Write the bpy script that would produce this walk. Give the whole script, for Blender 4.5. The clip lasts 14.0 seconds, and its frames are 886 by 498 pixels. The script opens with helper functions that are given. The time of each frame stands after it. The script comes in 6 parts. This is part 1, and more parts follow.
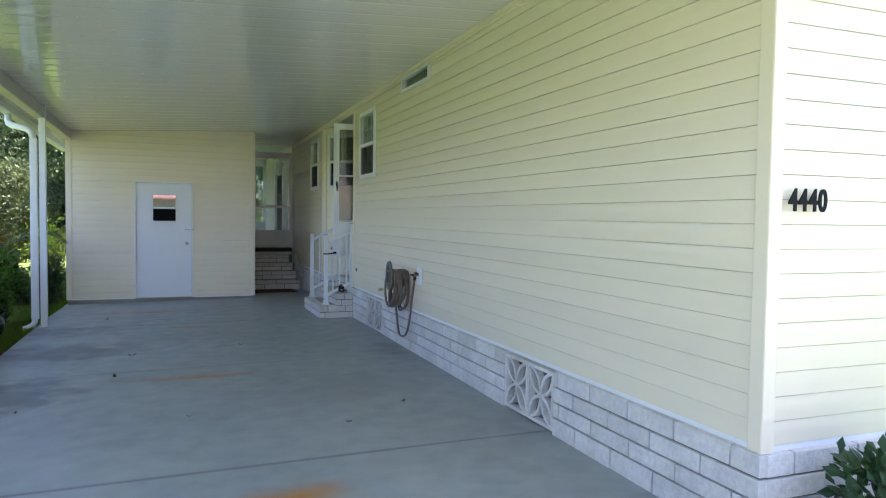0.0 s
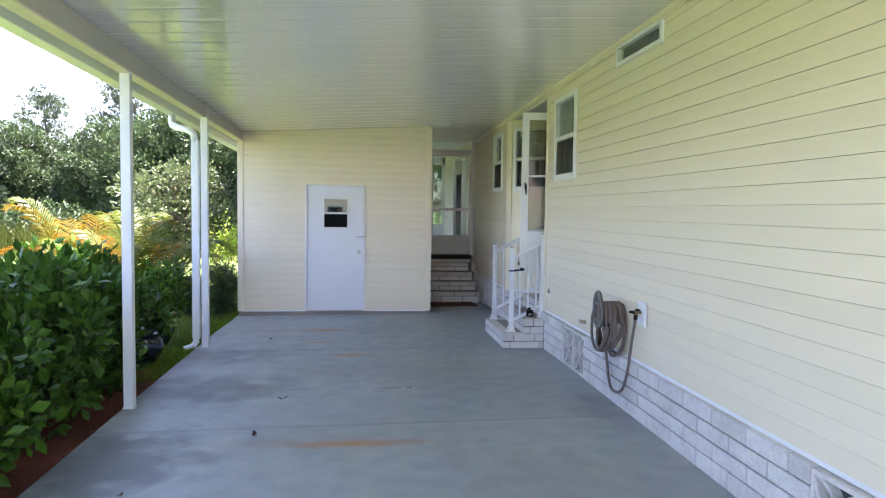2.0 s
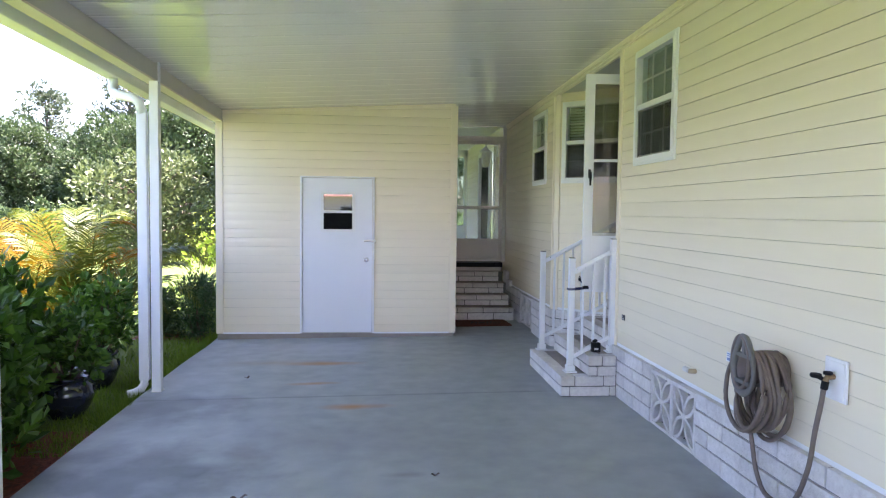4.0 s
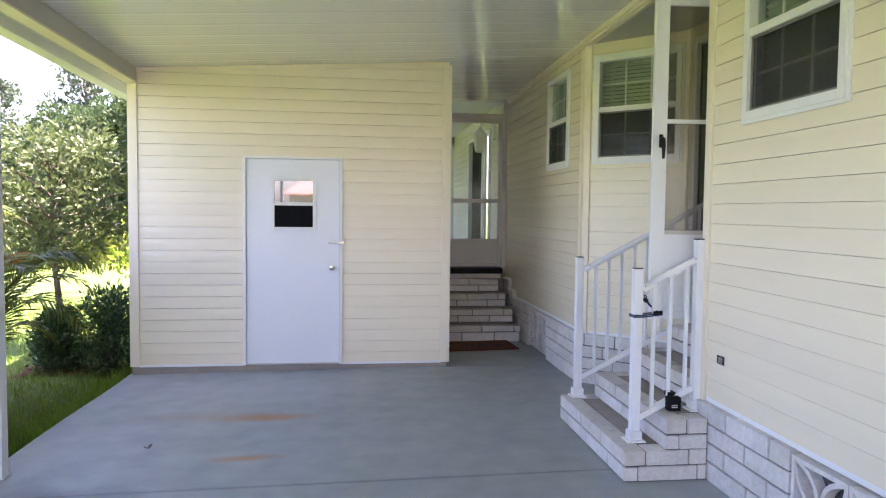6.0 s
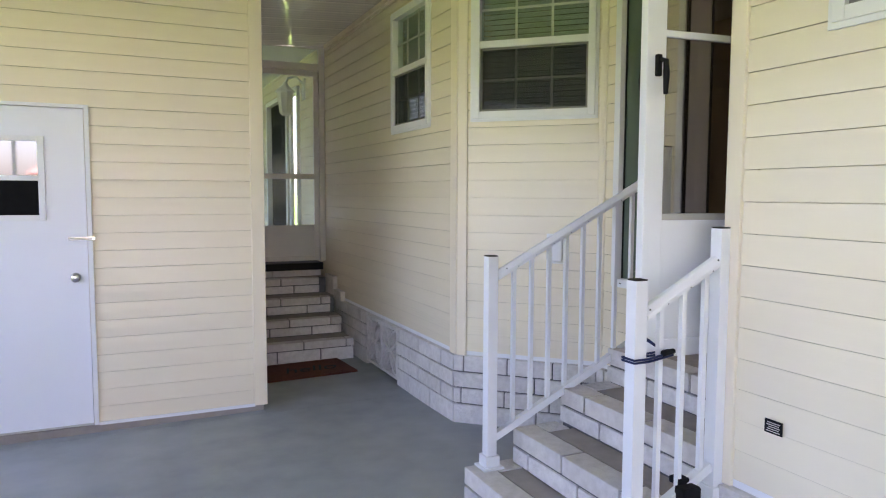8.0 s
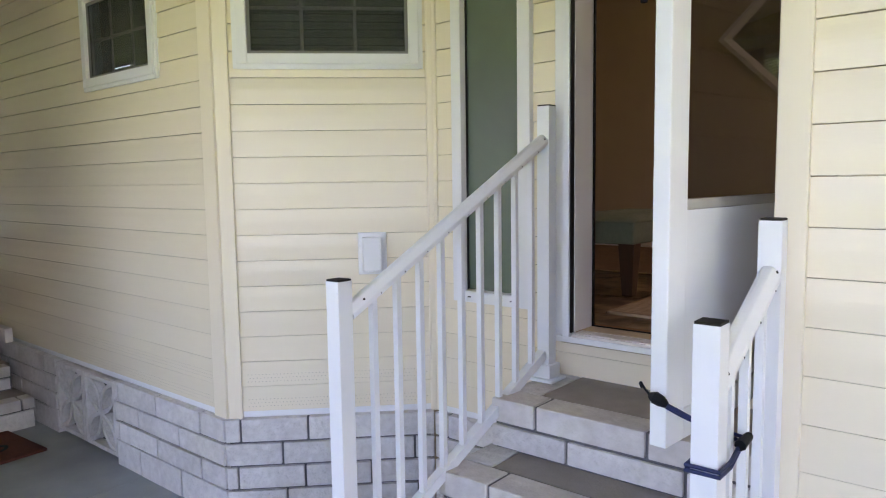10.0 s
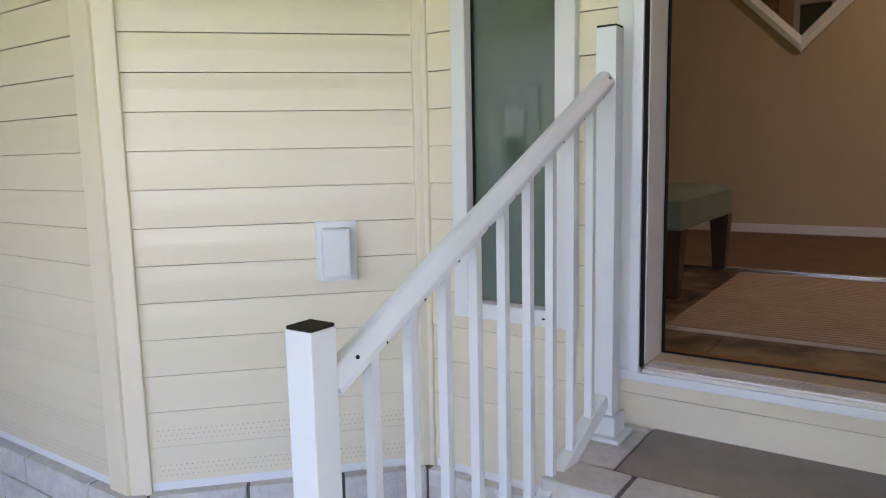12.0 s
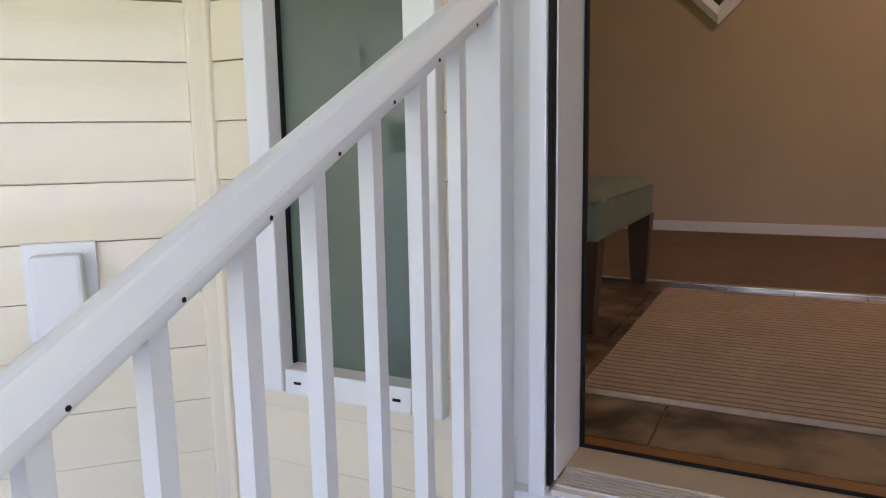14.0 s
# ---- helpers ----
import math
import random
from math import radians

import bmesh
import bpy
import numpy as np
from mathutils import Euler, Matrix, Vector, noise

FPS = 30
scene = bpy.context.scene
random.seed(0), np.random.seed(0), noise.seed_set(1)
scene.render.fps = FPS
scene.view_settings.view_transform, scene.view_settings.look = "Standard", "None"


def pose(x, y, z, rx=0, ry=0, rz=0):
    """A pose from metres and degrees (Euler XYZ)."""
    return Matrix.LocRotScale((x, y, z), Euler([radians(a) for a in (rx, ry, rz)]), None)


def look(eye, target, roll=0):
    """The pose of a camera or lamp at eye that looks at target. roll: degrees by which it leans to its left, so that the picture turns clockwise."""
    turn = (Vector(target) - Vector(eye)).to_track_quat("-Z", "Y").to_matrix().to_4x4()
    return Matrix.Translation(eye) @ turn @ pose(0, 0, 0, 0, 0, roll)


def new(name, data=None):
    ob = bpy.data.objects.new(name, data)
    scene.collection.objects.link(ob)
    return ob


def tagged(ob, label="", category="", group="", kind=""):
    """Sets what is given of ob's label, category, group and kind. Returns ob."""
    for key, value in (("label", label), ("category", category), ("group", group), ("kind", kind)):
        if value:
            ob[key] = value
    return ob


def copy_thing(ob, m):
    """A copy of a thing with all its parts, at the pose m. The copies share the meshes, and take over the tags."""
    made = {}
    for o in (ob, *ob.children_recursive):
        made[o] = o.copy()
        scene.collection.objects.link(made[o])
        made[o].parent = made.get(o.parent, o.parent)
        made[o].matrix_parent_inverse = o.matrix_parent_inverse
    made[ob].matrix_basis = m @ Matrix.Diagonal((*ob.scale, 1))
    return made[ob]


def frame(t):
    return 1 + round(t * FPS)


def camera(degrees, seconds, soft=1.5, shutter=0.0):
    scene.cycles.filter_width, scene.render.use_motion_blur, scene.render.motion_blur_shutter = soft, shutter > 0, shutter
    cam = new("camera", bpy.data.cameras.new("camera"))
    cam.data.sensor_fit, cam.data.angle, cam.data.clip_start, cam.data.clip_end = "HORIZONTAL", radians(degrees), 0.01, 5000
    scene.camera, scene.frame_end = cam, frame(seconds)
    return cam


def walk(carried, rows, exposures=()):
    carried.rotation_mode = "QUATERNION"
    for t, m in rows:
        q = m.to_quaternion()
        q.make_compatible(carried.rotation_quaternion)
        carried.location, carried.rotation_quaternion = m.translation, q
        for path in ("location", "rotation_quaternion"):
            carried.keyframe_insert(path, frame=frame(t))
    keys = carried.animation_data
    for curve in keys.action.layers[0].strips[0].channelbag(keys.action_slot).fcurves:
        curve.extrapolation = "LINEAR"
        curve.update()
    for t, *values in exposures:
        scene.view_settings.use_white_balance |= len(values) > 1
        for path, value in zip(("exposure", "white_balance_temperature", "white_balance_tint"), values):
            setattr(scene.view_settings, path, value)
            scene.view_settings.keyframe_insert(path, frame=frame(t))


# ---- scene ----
cam = camera(64.6, 14.0, soft=1.15)
PATH = [
    (0, (0.001, 0.163, 1.5), (0.716, 2.029, 1.411), 0.8),
    (0.5, (0.102, 0.516, 1.526), (0.63, 2.443, 1.43), 0.7),
    (1, (0.149, 0.966, 1.541), (0.508, 2.931, 1.446), 0.9),
    (1.5, (0.256, 1.508, 1.612), (0.538, 3.485, 1.508), 0.8),
    (2, (0.274, 2.036, 1.667), (0.501, 4.02, 1.558), 0.7),
    (2.5, (0.296, 2.602, 1.669), (0.501, 4.589, 1.56), 0.7),
    (2.7, (0.378, 2.858, 1.662), (0.555, 4.848, 1.558), 0.9),
    (4.8, (0.338, 5.219, 1.615), (0.537, 7.206, 1.506), 0.5),
    (5, (0.338, 5.458, 1.61), (0.549, 7.444, 1.505), 0.7),
    (5.5, (0.386, 6.01, 1.589), (0.601, 7.996, 1.485), 0.6),
    (6, (0.435, 6.54, 1.547), (0.684, 8.521, 1.44), 0.6),
    (6.5, (0.47, 7.087, 1.524), (0.801, 9.057, 1.412), 0.5),
    (7, (0.458, 7.62, 1.504), (0.93, 9.56, 1.384), 0.4),
    (7.5, (0.472, 8.127, 1.503), (1.113, 10.016, 1.365), 0.3),
    (8, (0.475, 8.601, 1.517), (1.309, 10.412, 1.36), 0.2),
    (8.5, (0.544, 9.057, 1.496), (1.639, 10.723, 1.329), -0.1),
    (8.7, (0.572, 9.223, 1.502), (1.752, 10.829, 1.335), -0.1),
    (10.8, (0.933, 10.442, 1.492), (2.537, 11.611, 1.259), -1.2),
    (11, (0.979, 10.522, 1.495), (2.590, 11.679, 1.253), -1.2),
    (11.5, (1.187, 10.694, 1.470), (2.813, 11.831, 1.217), -1.2),
    (12, (1.372, 10.820, 1.464), (3.007, 11.939, 1.198), -1.2),
    (12.5, (1.572, 10.975, 1.458), (3.229, 12.058, 1.177), -1.2),
    (13, (1.803, 11.043, 1.434), (3.518, 12.029, 1.143), -1.2),
    (13.5, (2.034, 11.048, 1.447), (3.788, 11.962, 1.152), -1.1),
    (14, (2.131, 11.081, 1.442), (3.899, 11.968, 1.142), -1.0),
]
EXPOSURES = [(0.0, 2.70, 6050, 22.0), (1.0, 3.12, 6150, 27.0), (5.0, 3.55, 6400, 33.0), (7.5, 3.75, 6800, 38.0), (8.5, 3.76, 6700, 36.0), (11.0, 4.02, 6900, 36.0), (12.5, 3.92, 6700, 34.0), (14.0, 4.18, 6850, 37.0)]
walk(cam, [(t, look(eye, target, roll)) for t, eye, target, roll in PATH], EXPOSURES)

HALL_LAMP = 1.0

# ---- world, sun, exposure ----
world = bpy.data.worlds.new("world")
scene.world = world
world.use_nodes = True
wn = world.node_tree
sky = wn.nodes.new("ShaderNodeTexSky")
sky.sky_type = "NISHITA"
sky.sun_disc = False
SUN_ELEV, SUN_AZ = radians(70), radians(70)   # azimuth from +y towards +x
sky.sun_elevation, sky.sun_rotation = SUN_ELEV, SUN_AZ
sky.dust_density = 2.0
wn.nodes["Background"].inputs["Strength"].default_value = 0.10
wn.links.new(sky.outputs["Color"], wn.nodes["Background"].inputs["Color"])
sun_data = bpy.data.lights.new("sun", "SUN")
sun_data.energy, sun_data.angle, sun_data.color = 5.0, radians(0.6), (1.0, 0.95, 0.86)
sun = new("sun", sun_data)
sun.matrix_world = look((30 * math.sin(SUN_AZ) * math.cos(SUN_ELEV), 30 * math.cos(SUN_AZ) * math.cos(SUN_ELEV), 30 * math.sin(SUN_ELEV)), (0, 0, 0))


# ---- materials ----
def rgb(c):
    return (c[0], c[1], c[2], 1.0)


def mat(name, a, b=None, scale=8.0, rough=0.6, metal=0.0, bump=0.0, bscale=60.0, stretch=(1, 1, 1), spec=0.5, vary=0.0, detail=6.0, coat=0.0, rvar=0.0, lo=0.36, hi=0.64):
    """A two-scale noise material: colour a to b, with fine relief; vary shifts the brightness from piece to piece."""
    m = bpy.data.materials.new(name)
    m.use_nodes = True
    nt = m.node_tree
    bs = nt.nodes["Principled BSDF"]
    b = b or tuple(x * 0.88 for x in a)
    tc = nt.nodes.new("ShaderNodeNewGeometry")
    mp = nt.nodes.new("ShaderNodeMapping")
    mp.inputs["Scale"].default_value = stretch
    nt.links.new(tc.outputs["Position"], mp.inputs["Vector"])
    n1 = nt.nodes.new("ShaderNodeTexNoise")
    n1.inputs["Scale"].default_value, n1.inputs["Detail"].default_value = scale, detail
    n2 = nt.nodes.new("ShaderNodeTexNoise")
    n2.inputs["Scale"].default_value, n2.inputs["Detail"].default_value = scale * 0.13, 4
    for n in (n1, n2):
        nt.links.new(mp.outputs["Vector"], n.inputs["Vector"])
    add = nt.nodes.new("ShaderNodeMath")
    add.operation = "MULTIPLY_ADD"
    add.inputs[1].default_value = 0.5
    nt.links.new(n1.outputs["Fac"], add.inputs[0])
    half = nt.nodes.new("ShaderNodeMath")
    half.operation = "MULTIPLY"
    half.inputs[1].default_value = 0.5
    nt.links.new(n2.outputs["Fac"], half.inputs[0])
    nt.links.new(half.outputs[0], add.inputs[2])
    cr = nt.nodes.new("ShaderNodeValToRGB")
    cr.color_ramp.elements[0].position, cr.color_ramp.elements[1].position = lo, hi
    cr.color_ramp.elements[0].color, cr.color_ramp.elements[1].color = rgb(a), rgb(b)
    nt.links.new(add.outputs[0], cr.inputs["Fac"])
    col = cr.outputs["Color"]
    if vary:
        oi = nt.nodes.new("ShaderNodeObjectInfo")
        mr = nt.nodes.new("ShaderNodeMapRange")
        mr.inputs["To Min"].default_value, mr.inputs["To Max"].default_value = 1 - vary, 1 + vary
        nt.links.new(oi.outputs["Random"], mr.inputs["Value"])
        hv = nt.nodes.new("ShaderNodeHueSaturation")
        nt.links.new(mr.outputs["Result"], hv.inputs["Value"])
        nt.links.new(col, hv.inputs["Color"])
        col = hv.outputs["Color"]
    nt.links.new(col, bs.inputs["Base Color"])
    bs.inputs["Roughness"].default_value, bs.inputs["Metallic"].default_value = rough, metal
    bs.inputs["Specular IOR Level"].default_value = spec
    bs.inputs["Coat Weight"].default_value = coat
    if rvar:
        rr = nt.nodes.new("ShaderNodeMapRange")
        rr.inputs["To Min"].default_value, rr.inputs["To Max"].default_value = rough - rvar, rough + rvar
        nt.links.new(n1.outputs["Fac"], rr.inputs["Value"])
        nt.links.new(rr.outputs["Result"], bs.inputs["Roughness"])
    if bump:
        n3 = nt.nodes.new("ShaderNodeTexNoise")
        n3.inputs["Scale"].default_value, n3.inputs["Detail"].default_value = bscale, 5
        nt.links.new(mp.outputs["Vector"], n3.inputs["Vector"])
        bp = nt.nodes.new("ShaderNodeBump")
        bp.inputs["Strength"].default_value, bp.inputs["Distance"].default_value = bump, 0.01
        nt.links.new(n3.outputs["Fac"], bp.inputs["Height"])
        nt.links.new(bp.outputs["Normal"], bs.inputs["Normal"])
    return m


def leaf_mat(name, a, b, translucent=0.35, rough=0.45):
    """Leaves: colour varies leaf by leaf, some light passes through."""
    m = bpy.data.materials.new(name)
    m.use_nodes = True
    nt = m.node_tree
    bs, out = nt.nodes["Principled BSDF"], nt.nodes["Material Output"]
    g = nt.nodes.new("ShaderNodeNewGeometry")
    cr = nt.nodes.new("ShaderNodeValToRGB")
    cr.color_ramp.elements[0].color, cr.color_ramp.elements[1].color = rgb(a), rgb(b)
    nt.links.new(g.outputs["Random Per Island"], cr.inputs["Fac"])
    nt.links.new(cr.outputs["Color"], bs.inputs["Base Color"])
    bs.inputs["Roughness"].default_value = rough
    bs.inputs["Specular IOR Level"].default_value = 0.3 if rough < 0.6 else 0.08
    tr = nt.nodes.new("ShaderNodeBsdfTranslucent")
    nt.links.new(cr.outputs["Color"], tr.inputs["Color"])
    mx = nt.nodes.new("ShaderNodeMixShader")
    mx.inputs[0].default_value = translucent
    nt.links.new(bs.outputs[0], mx.inputs[1])
    nt.links.new(tr.outputs[0], mx.inputs[2])
    nt.links.new(mx.outputs[0], out.inputs["Surface"])
    return m


def glass_mat(name, tint=(0.9, 0.95, 0.93), ior=1.5, through_share=1.0):
    """A thin pane: clear straight on, mirror-like at a slant."""
    m = bpy.data.materials.new(name)
    m.use_nodes = True
    nt = m.node_tree
    out = nt.nodes["Material Output"]
    nt.nodes.remove(nt.nodes["Principled BSDF"])
    tp, gl, fr, mx = (nt.nodes.new(k) for k in ("ShaderNodeBsdfTransparent", "ShaderNodeBsdfGlossy", "ShaderNodeLayerWeight", "ShaderNodeMixShader"))
    tp.inputs["Color"].default_value = rgb([c * through_share for c in tint])
    gl.inputs["Roughness"].default_value = 0.015
    fr.inputs["Blend"].default_value = 0.5
    pw, ma = nt.nodes.new("ShaderNodeMath"), nt.nodes.new("ShaderNodeMath")
    pw.operation, ma.operation = "POWER", "MULTIPLY_ADD"
    pw.inputs[1].default_value = 6.0
    ma.inputs[1].default_value, ma.inputs[2].default_value = 0.9, ((ior - 1) / (ior + 1)) ** 2
    nt.links.new(fr.outputs["Facing"], pw.inputs[0])
    nt.links.new(pw.outputs[0], ma.inputs[0])
    nt.links.new(ma.outputs[0], mx.inputs[0])
    nt.links.new(tp.outputs[0], mx.inputs[1])
    nt.links.new(gl.outputs[0], mx.inputs[2])
    nt.links.new(mx.outputs[0], out.inputs["Surface"])
    return m


SIDING = mat("cream_vinyl_siding", (0.835, 0.742, 0.575), (0.81, 0.72, 0.555), 3, 0.27, bump=0.05, bscale=25, stretch=(1, 1, 6), vary=0.02, spec=0.5)
SIDING_TRIM = mat("cream_vinyl_trim", (0.83, 0.738, 0.58), (0.81, 0.718, 0.56), 4, 0.42, bump=0.03)
WHITE = mat("white_vinyl", (0.80, 0.80, 0.80), (0.76, 0.76, 0.77), 5, 0.4, bump=0.02)
WHITE_ALU = mat("white_enamelled_aluminium", (0.80, 0.81, 0.83), (0.76, 0.77, 0.79), 6, 0.33, bump=0.02, spec=0.5)
SHED_DOOR = mat("white_painted_door", (0.80, 0.81, 0.85), (0.77, 0.78, 0.82), 2, 0.35, bump=0.04, bscale=140)
BLOCK = mat("split_face_white_block", (0.72, 0.69, 0.67), (0.56, 0.53, 0.515), 30, 0.9, bump=0.8, bscale=55, vary=0.07)
BLOCK_CAP = mat("tan_stained_block_cap", (0.66, 0.625, 0.595), (0.52, 0.48, 0.45), 22, 0.88, bump=0.4, bscale=60, vary=0.05)
MORTAR = mat("grey_mortar", (0.15, 0.147, 0.15), (0.105, 0.103, 0.105), 40, 0.95, bump=0.4)
TREAD = mat("tan_concrete_tread", (0.34, 0.295, 0.26), (0.27, 0.235, 0.21), 14, 0.85, bump=0.25, bscale=120)
BLACK = mat("black_plastic", (0.008, 0.008, 0.009), (0.011, 0.011, 0.012), 40, 0.6, spec=0.15)
# near-black for dark screws, and for the shade inside open post tops
HOLLOW_AND_SCREW = mat("dark_post_hollow_and_screw", (0.016, 0.013, 0.010), (0.022, 0.018, 0.014), 30, 0.75, spec=0.2)
CHROME = mat("brushed_chrome", (0.75, 0.74, 0.72), (0.68, 0.67, 0.65), 30, 0.22, metal=1.0)
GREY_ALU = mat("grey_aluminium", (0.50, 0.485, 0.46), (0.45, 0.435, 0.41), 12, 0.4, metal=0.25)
PANEL_GREY = mat("grey_door_panel", (0.56, 0.55, 0.53), (0.52, 0.51, 0.49), 4, 0.45, bump=0.04)
SCREEN = mat("charcoal_screen_and_pane", (0.006, 0.006, 0.006), (0.009, 0.009, 0.009), 20, 0.8, spec=0.1)
SCREEN_RIM = mat("grey_screen_rim", (0.19, 0.185, 0.18), (0.16, 0.155, 0.15), 20, 0.5)
BLIND = mat("pale_blind_slat", (0.50, 0.52, 0.47), (0.44, 0.46, 0.42), 10, 0.5, bump=0.02)
# dark brown that stands for unlit rooms behind glass
ROOM_SHADE = mat("painted_room_shade", (0.10, 0.085, 0.065), (0.08, 0.068, 0.052), 3, 0.8)
GLASS = glass_mat("window_glass", (0.82, 0.88, 0.85))
# tinted glass; extra green in its colour stands for reflected foliage
GLASS_GREEN = mat("tinted_glass_foliage_reflection", (0.105, 0.155, 0.110), (0.075, 0.105, 0.088), 2.5, 0.03, spec=0.9)
GLASS_DOOR = glass_mat("storm_door_glass", (0.66, 0.64, 0.62), 1.8)
BEIGE_WALL = mat("beige_painted_wall", (0.50, 0.39, 0.265), (0.47, 0.365, 0.248), 3, 0.75, bump=0.1, bscale=90)
CARPET = mat("brown_carpet", (0.20, 0.125, 0.07), (0.15, 0.092, 0.05), 60, 0.95, bump=0.6, bscale=300)
BASEBOARD = mat("white_baseboard", (0.74, 0.72, 0.74), (0.70, 0.68, 0.70), 6, 0.45)
DARK_WOOD = mat("dark_stained_wood", (0.045, 0.022, 0.012), (0.075, 0.036, 0.018), 30, 0.38, bump=0.1, stretch=(1, 1, 0.1))
ALU = mat("ribbed_mill_aluminium", (0.80, 0.74, 0.69), (0.72, 0.66, 0.62), 20, 0.3, metal=0.35)
ORANGE_WOOD = mat("oak_saddle", (0.32, 0.14, 0.04), (0.24, 0.10, 0.03), 30, 0.4, stretch=(1, 0.1, 1))
SAGE = mat("sage_green_upholstery", (0.19, 0.23, 0.17), (0.155, 0.19, 0.14), 50, 0.85, bump=0.35, bscale=400)
SLATE = mat("brown_slate_tile", (0.27, 0.18, 0.10), (0.055, 0.032, 0.018), 9, 0.38, bump=0.2, bscale=30, vary=0.22, rvar=0.1, lo=0.43, hi=0.57)
GROUT = mat("brown_grout", (0.26, 0.21, 0.16), None, 50, 0.95)
HOSE = mat("taupe_rubber_hose", (0.175, 0.135, 0.115), (0.12, 0.09, 0.078), 25, 0.55, bump=0.1)
HANGER = mat("grey_hanger_plastic", (0.15, 0.145, 0.135), (0.12, 0.115, 0.108), 20, 0.5, bump=0.05)
BRASS = mat("weathered_brass", (0.30, 0.20, 0.10), (0.20, 0.14, 0.08), 40, 0.45, metal=0.8)
PVC = mat("white_pvc_pipe", (0.72, 0.70, 0.66), (0.66, 0.63, 0.58), 20, 0.4)
TAN_PVC = mat("tan_pvc_elbow", (0.52, 0.40, 0.25), None, 20, 0.5)
BLUE_CORD = mat("blue_bungee_cord", (0.006, 0.012, 0.06), (0.01, 0.02, 0.09), 120, 0.6)
COIR = mat("rust_red_coir", (0.16, 0.045, 0.022), (0.10, 0.026, 0.014), 90, 0.98, bump=0.9, bscale=350)
BARK = mat("grey_brown_bark", (0.13, 0.095, 0.07), (0.07, 0.05, 0.038), 12, 0.9, bump=0.7, bscale=20, stretch=(1, 1, 0.3))
MULCH = mat("red_bark_mulch", (0.17, 0.042, 0.025), (0.075, 0.022, 0.015), 35, 0.95, bump=0.9, bscale=60)
CHIP = mat("red_bark_chip", (0.23, 0.055, 0.03), (0.10, 0.03, 0.018), 30, 0.9)
URN_BLUE = mat("dark_blue_glaze", (0.012, 0.016, 0.028), (0.03, 0.04, 0.06), 9, 0.18, bump=0.1, coat=0.6)
ASPHALT = mat("asphalt", (0.055, 0.055, 0.056), (0.04, 0.04, 0.041), 40, 0.9, bump=0.4)
PINK_ROOF = mat("pink_shingle_roof", (0.42, 0.22, 0.18), (0.34, 0.17, 0.14), 9, 0.85)
NEIGHBOUR = mat("pale_stucco", (0.62, 0.52, 0.44), (0.56, 0.47, 0.40), 5, 0.85)
LEAF_HEDGE = leaf_mat("hedge_leaf", (0.017, 0.058, 0.006), (0.085, 0.190, 0.018), 0.22, 0.42)
LEAF_OAK = leaf_mat("oak_leaf", (0.028, 0.054, 0.020), (0.080, 0.120, 0.042), 0.25)
LEAF_DARK = leaf_mat("dark_oak_leaf", (0.024, 0.046, 0.024), (0.066, 0.102, 0.044), 0.28)
LEAF_PINE = leaf_mat("pine_needle_tuft", (0.035, 0.055, 0.03), (0.08, 0.105, 0.055), 0.25)
LEAF_SILVER = leaf_mat("silver_green_leaf", (0.045, 0.068, 0.022), (0.115, 0.145, 0.052), 0.3)
LEAF_SHRUB = leaf_mat("dark_shrub_leaf", (0.022, 0.055, 0.022), (0.055, 0.11, 0.04), 0.2)
LEAF_LIME = leaf_mat("lime_leaf", (0.20, 0.30, 0.03), (0.36, 0.46, 0.06), 0.5)
PALM_GREEN = leaf_mat("palm_frond_green", (0.05, 0.085, 0.012), (0.145, 0.155, 0.022), 0.4)
PALM_YELLOW = leaf_mat("palm_frond_yellow", (0.095, 0.062, 0.001), (0.14, 0.090, 0.003), 0.3, 0.6)
PALM_GOLD = leaf_mat("palm_frond_gold", (0.115, 0.056, 0.0008), (0.165, 0.066, 0.001), 0.3, 0.7)
GRASS = leaf_mat("lawn_blade", (0.085, 0.165, 0.010), (0.17, 0.26, 0.026), 0.4)
TALL_GRASS = leaf_mat("meadow_grass_blade", (0.036, 0.052, 0.006), (0.070, 0.080, 0.010), 0.3)

# grey to near-black: shade inside the pierced blocks, put into colour
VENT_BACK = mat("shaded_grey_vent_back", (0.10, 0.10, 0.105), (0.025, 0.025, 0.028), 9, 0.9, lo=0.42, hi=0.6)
# darker cream that paints the shade of the weep holes
WEEP = mat("shaded_weep_hole", (0.42, 0.37, 0.26), None, 40, 0.8)
STICKER_BLUE = mat("blue_print", (0.24, 0.31, 0.52), None, 30, 0.6)
MIRROR = mat("mirror_silver", (0.88, 0.88, 0.88), (0.87, 0.87, 0.87), 3, 0.02, metal=1.0)
MIRROR_PANE = mat("reflecting_pane", (0.20, 0.205, 0.22), (0.19, 0.195, 0.21), 3, 0.03, metal=1.0)


def ground_mat():
    m = mat("lawn_soil", (0.058, 0.098, 0.006), (0.082, 0.120, 0.010), 1.6, 0.95, bump=0.8, bscale=40)
    return m


